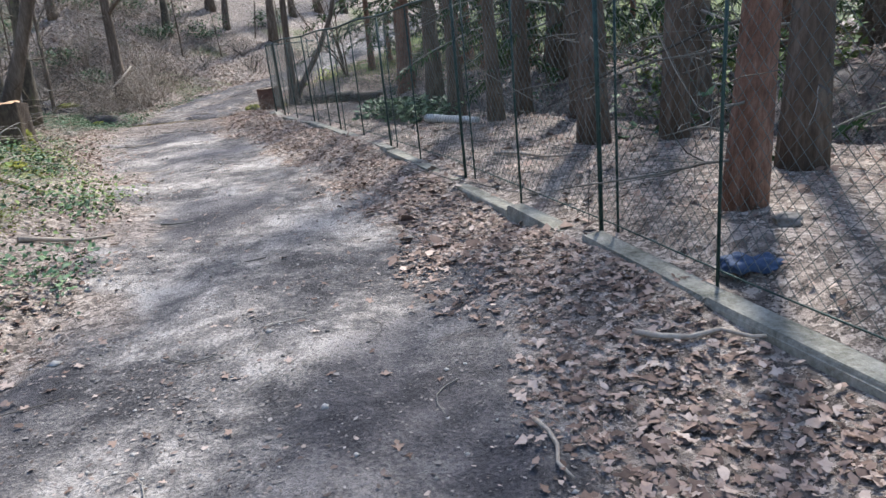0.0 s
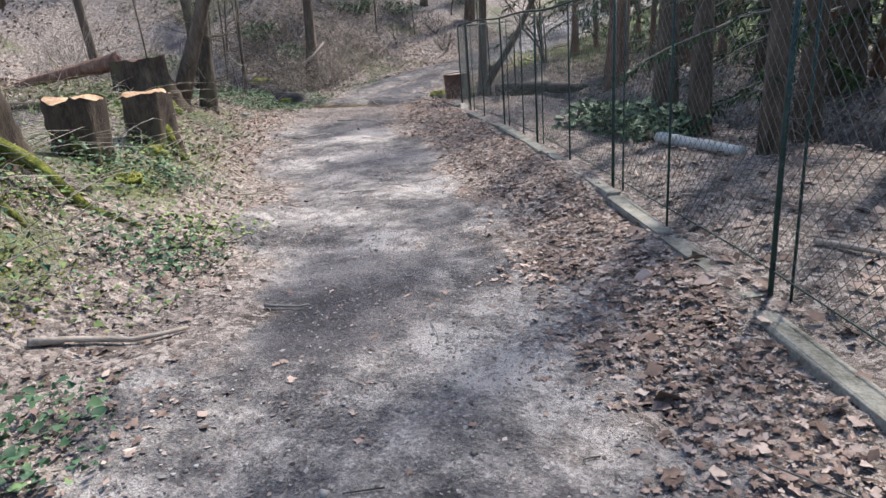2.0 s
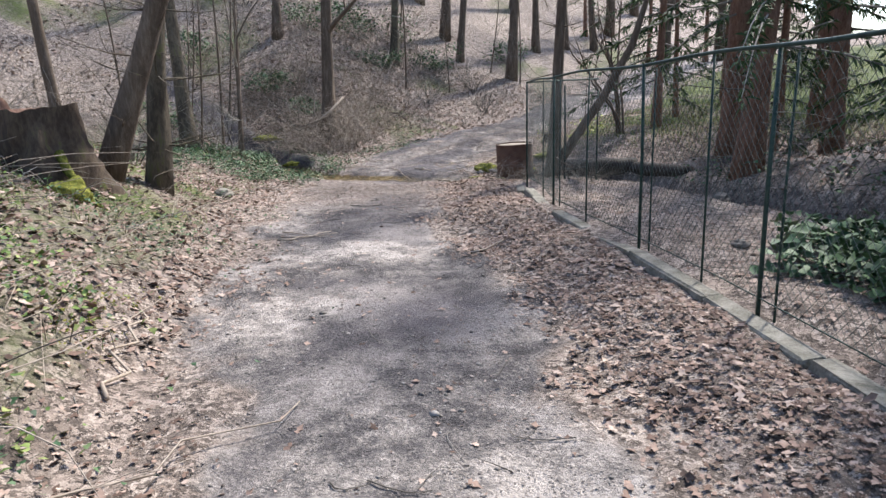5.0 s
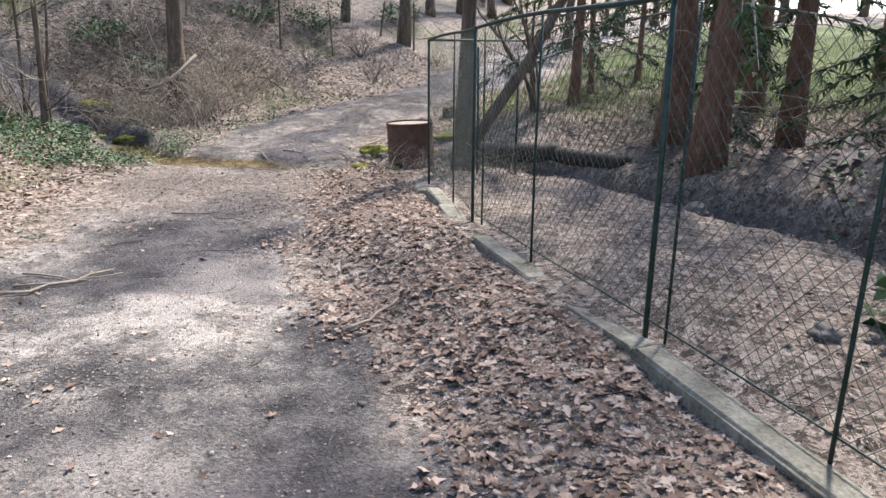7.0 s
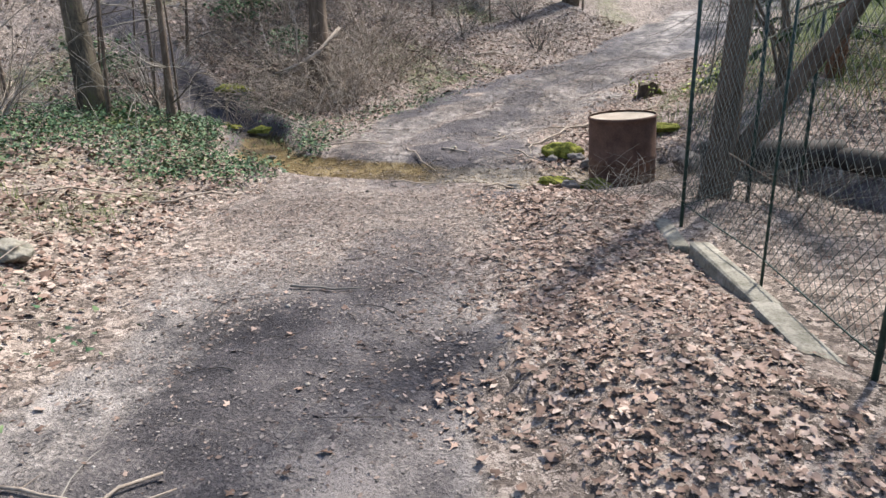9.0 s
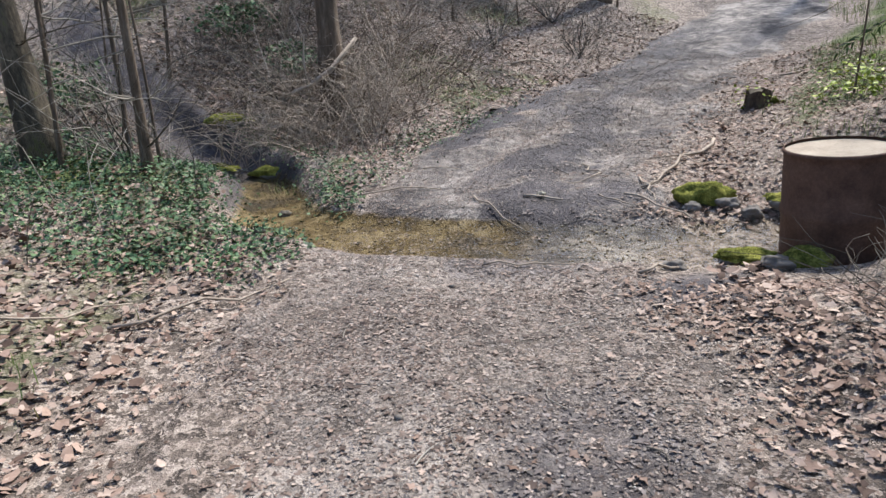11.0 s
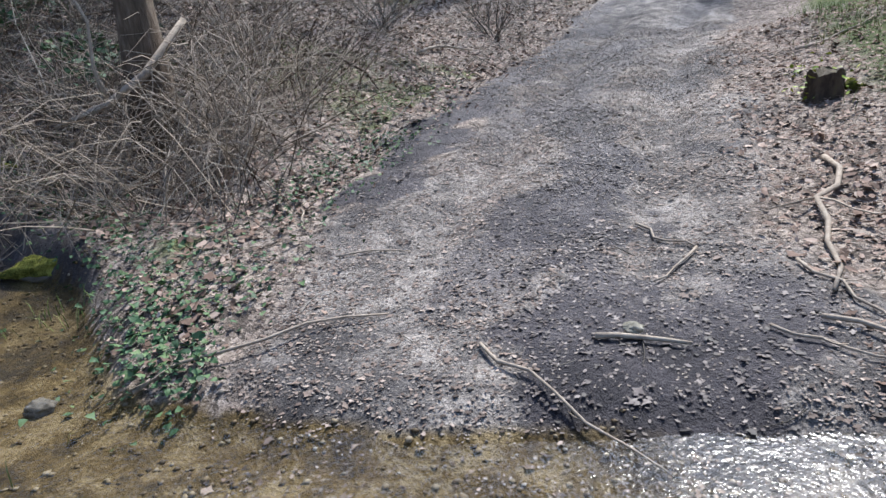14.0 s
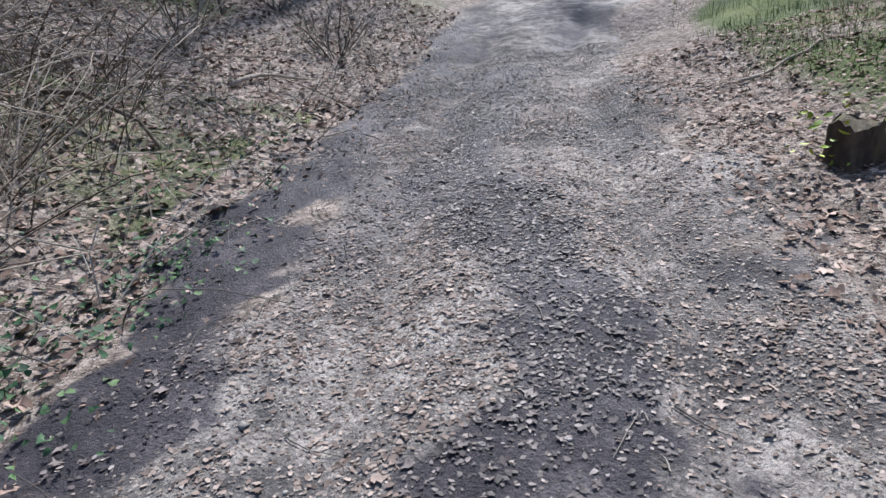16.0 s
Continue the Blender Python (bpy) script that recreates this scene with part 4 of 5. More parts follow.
def rock(name, x, y, z, size, label, seed, material=None, moss=0.0, category="rock"):
    """An uneven stone; moss lies as a cap on its upper side."""
    rnd = random.Random(seed)
    ob = thing(name, x, y, z, label, category)

    def lump(grow, low):
        bm = bmesh.new()
        bmesh.ops.create_icosphere(bm, subdivisions=4, radius=1)
        off = Vector((seed * 3.1, seed * 1.7, 0))
        for vv in list(bm.verts):
            n = vv.co.normalized()
            k = 0.92 + 0.34 * noise.noise(n * 1.3 + off) + 0.5 * (noise.voronoi(n * 1.6 + off)[0][0] - 0.35) * -0.6 + 0.1 * noise.noise(n * 4 + off) + 0.05 * noise.noise(n * 10 + off)
            if grow:
                k += grow * (1 + 0.9 * noise.noise(n * 5 + off)) + 0.05 * noise.noise(n * 16 + off) + 0.03 * noise.noise(n * 34 + off)
            vv.co = Vector((n.x * size[0], n.y * size[1], n.z * size[2])) * k
        if low is not None:
            bmesh.ops.delete(bm, geom=[vv for vv in bm.verts if vv.co.z < low * size[2] + 0.1 * size[2] * noise.noise(vv.co * 12 + off)], context="VERTS")
        for face in bm.faces:
            face.smooth = True
        return bm

    part("stone", lump(0, None), material or M_stone, ob)
    if moss:
        part("moss_cap", lump(0.07, 1 - 1.6 * moss), M_moss, ob, "bright yellow-green moss")
    return ob


rock("mossy_rock", -4.53, 21.03, gz(-4.53, 21.03) + 0.03, (0.23, 0.16, 0.14), "grey boulder capped with bright yellow-green moss by the stream", 1, moss=0.75)
rock("mossy_rock", -4.36, 19.6, -0.06, (0.17, 0.1, 0.055), "low stone covered in yellow moss at the water's edge", 2, moss=0.8)
rock("mossy_rock", -4.0, 19.78, gz(-4.0, 19.78) + 0.03, (0.17, 0.12, 0.1), "small stone with green moss beside the drum", 3, moss=0.7)
rock("mossy_rock", -3.5, 21.75, gz(-3.5, 21.75) + 0.02, (0.26, 0.2, 0.07), "flat mound of stone under green moss", 4, moss=0.8)
rock("mossy_rock", -3.8, 20.85, -0.04, (0.3, 0.12, 0.1), "dark bank stone with a strip of moss above the water", 5, moss=0.5)
rock("mossy_rock", -9.6, 22.55, -0.1, (0.32, 0.14, 0.1), "mossy stone lying in the stream", 6, moss=0.75)
rock("mossy_rock", -10.3, 22.4, -0.06, (0.3, 0.2, 0.12), "grey-green stone at the stream edge", 7, moss=0.5)
rock("mossy_rock", -11.1, 23.8, gz(-11.1, 23.8) + 0.03, (0.42, 0.25, 0.14), "flat ledge of stone with yellow-green moss over the stream", 8, moss=0.7)
rock("rock", -7.05, 16.2, gz(-7.05, 16.2) + 0.05, (0.15, 0.11, 0.08), "rounded pale stone lying in dry leaves", 9, M_concrete)
rock("rock", -7.3, 15.5, gz(-7.3, 15.5) + 0.03, (0.07, 0.06, 0.06), "small grey stone in the leaves", 10)
rock("rock", -3.2, 20.35, 0.02, (0.14, 0.16, 0.13), "pale stone block at the end of the timber beam", 11)
rock("rock", -5.85, 21.02, gz(-5.85, 21.02) + 0.03, (0.045, 0.04, 0.022), "small whitish stone on the dark mud", 12, M_concrete)
for k, (x, y, s) in enumerate([(-4.36, 20.9, 0.09), (-4.62, 20.86, 0.07), (-4.2, 20.75, 0.08), (-4.75, 19.55, 0.07), (-4.2, 19.5, 0.09), (-8.4, 20.9, 0.06), (-7.9, 19.75, 0.05), (1.95, 5.6, 0.06), (-0.9, 14.0, 0.06), (-0.75, 16.9, 0.1)]):
    rock("rock", x, y, gz(x, y) + s * 0.3, (s * 1.2, s, s * 0.75), "grey stone beside the water" if y > 17 else "grey stone in the leaves", 20 + k)
for k, (x, y, sx, sy, h) in enumerate([(-4.4, 10.3, 0.15, 0.12, 0.1), (-3.8, 9.25, 0.13, 0.12, 0.06), (-6.4, 13.15, 0.18, 0.18, 0.16)]):
    rock("moss_cushion", x, y, gz(x, y), (sx, sy, h), "soft hump of yellow-green moss over a buried root", 50 + k, M_moss_dark, 0.9, "moss")
stump("rotten_stump", -3.8, 24.35, gz(-3.8, 24.35), 0.14, 0.17, 0.2, "low rotten stump, dark with moss and grass on top", 66, (0, 0), 0.35, 5, top_mat=M_bark_moss)


def stick(x0, y0, x1, y1, r, label, seed, kinks=3, rise=0.0, forks=0, material=None, z=None):
    rnd, r = random.Random(seed), r * 0.78
    za, zb = (gz(x0, y0), gz(x1, y1)) if z is None else z
    ob = thing("stick", x0, y0, za + r * 0.8, label, "stick", "fallen sticks")
    n = 4 + kinks
    ln = math.hypot(x1 - x0, y1 - y0)
    px, py = -(y1 - y0) / ln, (x1 - x0) / ln
    pts = []
    for k in range(n):
        t = k / (n - 1)
        o = rnd.uniform(-0.06, 0.06) * ln * (0 < k < n - 1)
        x, y = x0 + (x1 - x0) * t + px * o, y0 + (y1 - y0) * t + py * o
        zz = (gz(x, y) if z is None else za + (zb - za) * t) + r * 0.7 + 0.012 + rise * math.sin(t * math.pi)
        pts.append((x - x0, y - y0, zz - za - r * 0.8))
    rad = [r * (1 - 0.5 * k / (n - 1)) for k in range(n)]
    pieces = [rough_tube(pts, rad, 7, rnd, 0.25)]
    part("stem", clean_mesh("stem", *pieces[0]), material or M_stick, ob)
    for k in range(forks):
        i = rnd.randint(1, n - 2)
        out = []
        limb(rnd, pts[i], (px * rnd.choice((-1, 1)) + (x1 - x0) / ln * 0.5, py * rnd.choice((-1, 1)) + (y1 - y0) / ln * 0.5, 0.03), ln * rnd.uniform(0.15, 0.3), rad[i] * 0.6, 0, out)
        v, f = out[0]
        part("side_twig", mesh_np("side_twig", v, f), material or M_stick, ob)
    return ob


stick(-4.36, 22.97, -5.02, 21.25, 0.026, "bleached knobbly branch lying across the leaves", 1, 4, 0.02, 2)
stick(-5.64, 22.25, -5.42, 21.8, 0.011, "bent pale twig on the dark mud", 2, 2)
stick(-5.42, 21.8, -5.68, 21.5, 0.010, "bent pale twig on the dark mud", 3, 1)
stick(-6.45, 20.98, -5.85, 20.35, 0.010, "dark forked twig reaching into the water", 4, 3, 0.01, 1)
stick(-6.0, 20.98, -5.65, 20.93, 0.017, "short thick stick on the mud", 5, 1)
stick(-5.15, 21.05, -4.6, 20.6, 0.014, "wet twig on the stream bank", 6, 3, 0.02, 2)
stick(-4.95, 19.2, -4.7, 19.55, 0.014, "grey forked stick at the water's edge", 7, 2, 0.01, 1)
stick(-5.9, 19.25, -5.3, 19.55, 0.009, "dark twig on the bank", 8, 3, 0.0, 2)
stick(-7.55, 19.3, -7.35, 19.48, 0.012, "short pale stick by the ivy", 9, 1)
stick(-1.92, 7.96, -1.68, 8.02, 0.013, "short dark stick on the track", 10, 1, material=M_twig)
stick(-5.35, 16.58, -4.92, 16.64, 0.010, "thin dark twig on the track", 11, 2, material=M_twig)
stick(-2.45, 7.0, -2.1, 7.55, 0.024, "thick brown stick among the leaves", 12, 2)
stick(-5.2, 14.55, -4.75, 14.95, 0.010, "grey twigs on the track", 13, 2, 0, 2)
stick(-5.3, 14.75, -4.9, 14.8, 0.009, "grey twigs on the track", 14, 2, 0, 1)
stick(-5.15, 14.4, -4.85, 15.0, 0.014, "pale stick on the track", 15, 2)
stick(-7.3, 21.95, -6.9, 22.05, 0.008, "thin twig lying on the track", 16, 1)
stick(-7.75, 22.7, -7.6, 22.35, 0.010, "pale twig at the foot of the bank", 17, 1, 0.03)
stick(-7.9, 20.85, -6.9, 21.35, 0.012, "pale curved twig on the gravel", 18, 3, 0.03, 1)
stick(-8.85, 26.5, -7.8, 25.9, 0.03, "arched dark branch on the slope", 19, 3, 0.18, 0, M_bark)
stick(-7.55, 27.55, -6.9, 28.4, 0.03, "pale branch leaning on the slope", 20, 2, 0.05)
stick(0.9, 8.6, 1.6, 8.25, 0.02, "pale stick in the leaves behind the fence", 21, 2)
stick(1.05, 4.95, 1.5, 4.75, 0.016, "pale stick in the verge leaves", 22, 2)
stick(0.62, 4.55, 0.68, 4.25, 0.011, "short pale stick beside the track", 23, 1)
stick(-3.9, 10.9, -4.6, 11.9, 0.014, "grey forked branch in the leaves", 24, 4, 0.03, 2)
stick(-3.45, 9.9, -3.1, 11.2, 0.008, "thin grey twig on the bank", 25, 4, 0.05, 2)
stick(-7.7, 18.0, -7.1, 18.9, 0.014, "pale branch lying by the ivy", 26, 3, 0.04, 1)
stick(-8.2, 17.2, -7.8, 18.3, 0.012, "pale branch lying by the ivy", 27, 3, 0.06, 2)
stick(-5.35, 21.0, -5.0, 20.75, 0.010, "broken twig on the mud", 28, 2, 0, 1)
stick(-5.05, 21.55, -4.85, 20.85, 0.011, "broken twig on the mud", 29, 3, 0, 1)
stick(-3.05, 14.15, -2.85, 14.55, 0.014, "brown stick in the verge leaves", 30, 2)
stick(-3.3, 26.3, -2.4, 26.6, 0.02, "grey branch lying in the grass", 31, 2)
stick(-3.6, 23.3, -4.0, 22.6, 0.012, "grey twig in the leaves", 32, 2, 0.02, 1)

# dead pale branch with drooping twigs above the stream
_dead = thing("dead_branch", -9.35, 23.9, gz(-9.35, 23.9), "bleached dead branch with drooping twigs over the stream", "branch")
v, f = rough_tube([(0.3, 0.4, 1.15), (0.0, 0.1, 0.75), (-0.25, -0.15, 0.55), (-0.7, -0.25, 0.42)], [0.03, 0.035, 0.03, 0.014], 8, random.Random(3), 0.2)
part("stem", clean_mesh("stem", v, f), M_stick, _dead)
v, f = rough_tube([(-0.25, -0.15, 0.55), (-0.28, -0.15, 0.85), (-0.24, -0.12, 1.2), (-0.42, -0.05, 1.6)], [0.02, 0.016, 0.012, 0.006], 6, random.Random(5), 0.2)
part("stem", clean_mesh("stem", v, f), M_stick, _dead)
_rnd, _out = random.Random(9), []
for k in range(26):
    s = _rnd.random()
    limb(_rnd, (0.9 * s - 0.25, 0.45 * s - 0.2, 0.65 + 0.4 * s), (_rnd.uniform(0.0, 0.9), _rnd.uniform(-0.8, 0.1), _rnd.uniform(-0.5, 0.3)), _rnd.uniform(0.6, 1.3), 0.006, 0, _out, 0.12)
v, f = merged(_out)
tagged(part("drooping_twig", mesh_np("drooping_twig", v, f), M_stick, _dead), kind="stuff")

# crumpled dark blue cloth behind the fence
bm = bmesh.new()
bmesh.ops.create_icosphere(bm, subdivisions=4, radius=1)
for vv in bm.verts:
    n = vv.co.normalized()
    k = 1 + 0.35 * noise.noise(n * 2.1) + 0.18 * noise.noise(n * 5.0)
    two = 1.0 - 0.35 * math.exp(-((n.x - 0.1) / 0.25) ** 2)
    vv.co = Vector((n.x * 0.11 * k, n.y * 0.075 * k * two, max(n.z, -0.4) * 0.05 * k * two))
for face in bm.faces:
    face.smooth = True
cloth = part("blue_cloth", bm, M_tarp)
cloth.matrix_basis = pose(1.62, 5.26, gz(1.62, 5.26) + 0.03, 0, 0, -20)
tagged(cloth, "crumpled dark blue cloth lying behind the fence on leaves", "cloth")

# thin sapling with yellow-green leaves on the right bank
bare_tree("sapling", -2.95, 23.7, 0.012, 1.9, (0.08, 0.05), (0.02, 0), M_bark, "thin upright sapling on the grassy bank", 81, 0.5, 4, 1)


# ---- litter, plants and brushwood ----
def leaf_shape(kind):
    """Outline and faces of one leaf of unit length along y."""
    if kind == "lobed":
        side = [(0.22, 0.16), (0.11, 0.32), (0.38, 0.50), (0.13, 0.66)]
    elif kind == "chip":
        return np.array([(0, 0), (0.35, 0.45), (0, 1), (-0.35, 0.55)], float), np.array([(0, 1, 3), (1, 2, 3)])
    elif kind == "scrap":
        return np.array([(0.05, 0), (0.34, 0.3), (0.2, 0.8), (-0.12, 1.0), (-0.3, 0.42)], float), np.array([(0, 1, 4), (1, 2, 4), (2, 3, 4)])
    elif kind == "oval":
        side = [(0.16, 0.2), (0.25, 0.45), (0.15, 0.78)]
    else:
        side = [(0.42, 0.05), (0.30, 0.36), (0.24, 0.62)]
    rib = [(0, 0), (0, 0.34), (0, 0.66), (0, 1.0)]
    pts = rib + side + [(-x, y) for x, y in side]
    n = len(side)
    tris = []
    for s, flip in ((4, False), (4 + n, True)):
        ids = [0] + list(range(s, s + n)) + [3]
        ribs = [1] * (n // 2 + 1) + [2] * (n - n // 2)
        t = [(ids[k], ids[k + 1], ribs[k]) for k in range(n + 1)]
        t.append((1, ids[n // 2 + 1], 2))
        tris += [tuple(reversed(q)) if flip else q for q in t]
    return np.array(pts, float), np.array(tris)


def leaf_mesh(name, xs, ys, sizes, kind, tilt=0.35, lift=0.012, curl=0.5, zs=None, up=0.0):
    n = len(xs)
    pts, tris = leaf_shape(kind)
    m = len(pts)
    yaw = rng.uniform(0, 2 * math.pi, n)
    c, s = np.cos(yaw), np.sin(yaw)
    zax = np.stack([rng.normal(0, tilt, n), rng.normal(0, tilt, n), np.ones(n)], -1)
    zax /= np.linalg.norm(zax, axis=1, keepdims=True)
    yax = np.stack([c, s, np.full(n, up)], -1)
    xax = np.cross(yax, zax)
    xax /= np.linalg.norm(xax, axis=1, keepdims=True)
    yax = np.cross(zax, xax)
    k1, k2 = rng.normal(0.25, 0.55, n) * curl, rng.normal(0.1, 0.6, n) * curl
    px = pts[None, :, 0] * rng.uniform(0.75, 1.2, n)[:, None] + rng.normal(0, 0.045, (n, m))
    py = np.repeat(pts[None, :, 1] - 0.5, n, 0) + rng.normal(0, 0.04, (n, m))
    pz = k1[:, None] * np.abs(px) + k2[:, None] * py ** 2 + rng.normal(0, 0.02, (n, m))
    base = np.stack([xs, ys, (ground(xs, ys) if zs is None else zs) + lift * rng.uniform(0.2, 1.6, n)], -1)
    v = base[:, None] + sizes[:, None, None] * (px[..., None] * xax[:, None] + py[..., None] * yax[:, None] + pz[..., None] * zax[:, None])
    f = (tris[None] + (np.arange(n) * m)[:, None, None]).reshape(-1, 3)
    return mesh_np(name, v.reshape(-1, 3), f)


def scatter(name, xs, ys, sizes, kind, material, label, category, *shape):
    ob = part(name, leaf_mesh(name, xs, ys, sizes, kind, *shape), material)
    return tagged(ob, label, category, kind="stuff")


def sample(x0, x1, y0, y1, per_m2, dens):
    n = int((x1 - x0) * (y1 - y0) * per_m2)
    x, y = rng.uniform(x0, x1, n), rng.uniform(y0, y1, n)
    keep = rng.random(n) < dens(x, y)
    return x[keep], y[keep]


def clear_of_water(x, y):
    sd, sa = line_dist(x, y, STREAM)
    return smooth(0.38, 0.6, sd)


def d_verge(x, y):
    return smooth(-0.35, 0.35, x - road_r(y) + (vnoise(x, y, 0.5, 41) - 0.5) * 0.6) * (smooth(-0.14, -0.26, x - kerb_x(y)) + 0.1 * smooth(0.1, 0.0, x - kerb_x(y)) * smooth(0.3, 0.7, vnoise(x, y, 0.5, 49))).clip(0, 1) * (y < 19.2) * clear_of_water(x, y)


def d_left(x, y):
    d = road_l(y) - x + (vnoise(x, y, 0.5, 42) - 0.5) * 0.7
    return smooth(-0.35, 0.3, d) * (1 - 0.9 * smooth(0.9, 2.4, d)) * (0.35 + 0.65 * vnoise(x, y, 0.7, 43)) * clear_of_water(x, y)


def d_yard(x, y):
    sd, sa = line_dist(x, y, STREAM)
    return smooth(0.05, 0.15, x - kerb_x(y)) * (y < 20.2) * smooth(0.4, 0.7, sd) * (0.35 + 0.65 * vnoise(x, y, 0.8, 44))


def d_rbank(x, y):
    d = x - road_r(y) + (vnoise(x, y, 0.5, 45) - 0.5) * 0.6
    return smooth(-0.3, 0.4, d) * (1 - 0.75 * smooth(1.5, 3.5, d) * vnoise(x, y, 0.6, 46)) * (y > 20.3) * clear_of_water(x, y)


def d_hill(x, y):
    return smooth(-0.35, 0.4, road_l(y) - x) * (0.25 + 0.75 * vnoise(x, y, 1.1, 47)) * clear_of_water(x, y)


WHOLE = (("lobed", 0.5), ("oval", 0.12), ("scrap", 0.38))
SCRAPS = (("scrap", 0.85), ("lobed", 0.15))


def litter(tag, x0, x1, y0, y1, per, dens, lo, hi, tilt=0.42, lift=0.02, kinds=WHOLE, curl=0.4):
    """Fallen leaves, mostly small ones, a few large."""
    for kind, share in kinds:
        x, y = sample(x0, x1, y0, y1, per * share, dens)
        size = lo + (hi - lo) * rng.random(len(x)) ** 1.7
        scatter("leaf_litter", x, y, size * (0.55 if kind == "scrap" and hi < 0.1 else 1.0), kind, M_leaf, "dry brown fallen leaves " + tag, "leaf litter", tilt, lift, curl)


litter("heaped along the fence", -5.4, 2.2, 2.5, 19.3, 1750, d_verge, 0.016, 0.074, 0.24, 0.014)
litter("along the edge of the track", -9.6, -0.8, 2.5, 21.2, 580, d_left, 0.018, 0.075, 0.28, 0.014)
litter("behind the fence", -3.6, 5.5, 2.5, 20.2, 330, d_yard, 0.028, 0.075, 0.28, 0.014, SCRAPS)
litter("on the bank past the stream", -5.6, 1.5, 20.3, 28, 700, d_rbank, 0.022, 0.08, 0.3, 0.016)
litter("on the slope", -13.5, -4.5, 21.2, 33, 300, d_hill, 0.03, 0.085, 0.4, 0.02, SCRAPS)
litter("on the far slope", -21, -9, 12, 36, 50, d_hill, 0.08, 0.15, 0.45, 0.02, SCRAPS)
litter("on the far bank of the ditch", 0, 9, 6, 24, 60, lambda x, y: 0.4 + 0.6 * vnoise(x, y, 0.9, 48), 0.06, 0.12, 0.4, 0.02, SCRAPS)


def d_road(x, y):
    return (1 - 0.9 * mud_shade_mask(x, y)) * road_mask(x, y) * (0.25 + 0.75 * vnoise(x, y, 0.6, 51)) * (0.4 + 0.6 * clear_of_water(x, y))


x, y = sample(-8.2, 1.5, 2.6, 17.5, 30, d_road)
scatter("leaf_litter", x, y, rng.uniform(0.025, 0.06, len(x)), "lobed", M_leaf, "scattered dry leaves trodden into the track", "leaf litter", 0.2, 0.008, 0.3)


def d_ford(x, y):
    """Trodden leaf litter on the track, thickest about the ford."""
    return smooth(14.5, 18.5, y) * road_mask(x, y) * (0.35 + 0.65 * smooth(0.3, 0.7, vnoise(x, y, 0.5, 53))) * (0.3 + 0.7 * clear_of_water(x, y))


M_leaf_mud = simple("muddy_leaf", [(0.15, (0.012, 0.01, 0.011)), (0.4, (0.045, 0.036, 0.036)), (0.65, (0.11, 0.09, 0.085)), (0.92, (0.3, 0.26, 0.245))], 30, 0.6, bump_s=0.3, island=True, spec=0.35)
for kind, per, lo, hi in (("lobed", 260, 0.022, 0.06), ("scrap", 2400, 0.009, 0.028)):
    x, y = sample(-8.2, 0.5, 14.5, 30, per, d_ford)
    wet = mud_shade_mask(x, y) + rng.normal(0, 0.15, len(x)) > 0.5
    for pick, m, label in ((~wet, M_leaf_wet, "trodden leaves and leaf scraps on the track"), (wet, M_leaf_mud, "dark leaves pressed into the wet mud")):
        scatter("leaf_litter", x[pick], y[pick], rng.uniform(lo, hi, pick.sum()), kind, m, label, "leaf litter", 0.17, 0.004, 0.3)
x, y = sample(-8.2, 1.5, 2.6, 16.5, 260, lambda x, y: road_mask(x, y) * smooth(0.35, 0.75, vnoise(x, y, 0.6, 54)))
scatter("leaf_litter", x, y, rng.uniform(0.01, 0.028, len(x)), "scrap", M_leaf_wet, "small scraps of leaf on the dry track", "leaf litter", 0.15, 0.004, 0.3)
M_chip = simple("track_grit", [(0.1, (0.07, 0.062, 0.06)), (0.4, (0.14, 0.124, 0.115)), (0.7, (0.21, 0.187, 0.172)), (0.95, (0.4, 0.37, 0.345))], 30, 0.85, bump_s=0.2, island=True)
x, y = sample(-8.3, 1.6, 2.6, 18.8, 2500, d_road)
scatter("track_grit", x, y, rng.uniform(0.005, 0.017, len(x)) * (1 + (rng.random(len(x)) < 0.05)), "chip", M_chip, "bits of leaf, bark and gravel on the track", "grit", 0.16, 0.003, 0.4)
M_chip_pale = simple("trodden_litter", [(0.1, (0.07, 0.058, 0.05)), (0.4, (0.16, 0.134, 0.116)), (0.7, (0.26, 0.222, 0.195)), (0.95, (0.44, 0.39, 0.35))], 30, 0.7, bump_s=0.2, island=True)
x, y = sample(-8.3, 0.6, 16.2, 31, 3600, d_road)
scatter("track_grit", x, y, rng.uniform(0.007, 0.022, len(x)), "chip", M_chip_pale, "pale bits of leaf and gravel on the track", "grit", 0.13, 0.002, 0.25)


def pebbles(name, xs, ys, sizes, material, label):
    n = len(xs)
    o = np.array([(1, 0, 0), (-1, 0, 0), (0, 1, 0), (0, -1, 0), (0, 0, 1), (0, 0, -1)], float)
    t = np.array([(0, 2, 4), (2, 1, 4), (1, 3, 4), (3, 0, 4), (2, 0, 5), (1, 2, 5), (3, 1, 5), (0, 3, 5)])
    v = o[None] * rng.uniform(0.5, 1.2, (n, 6, 1)) * sizes[:, None, None] * np.array([1, 1, 0.6])
    a = rng.uniform(0, 6.28, n)
    c, s = np.cos(a)[:, None], np.sin(a)[:, None]
    v = np.stack([v[..., 0] * c - v[..., 1] * s, v[..., 0] * s + v[..., 1] * c, v[..., 2]], -1)
    v += np.stack([xs, ys, ground(xs, ys) + sizes * 0.15], -1)[:, None]
    f = (t[None] + (np.arange(n) * 6)[:, None, None]).reshape(-1, 3)
    return tagged(part(name, mesh_np(name, v.reshape(-1, 3), f), material), label, "gravel", kind="stuff")


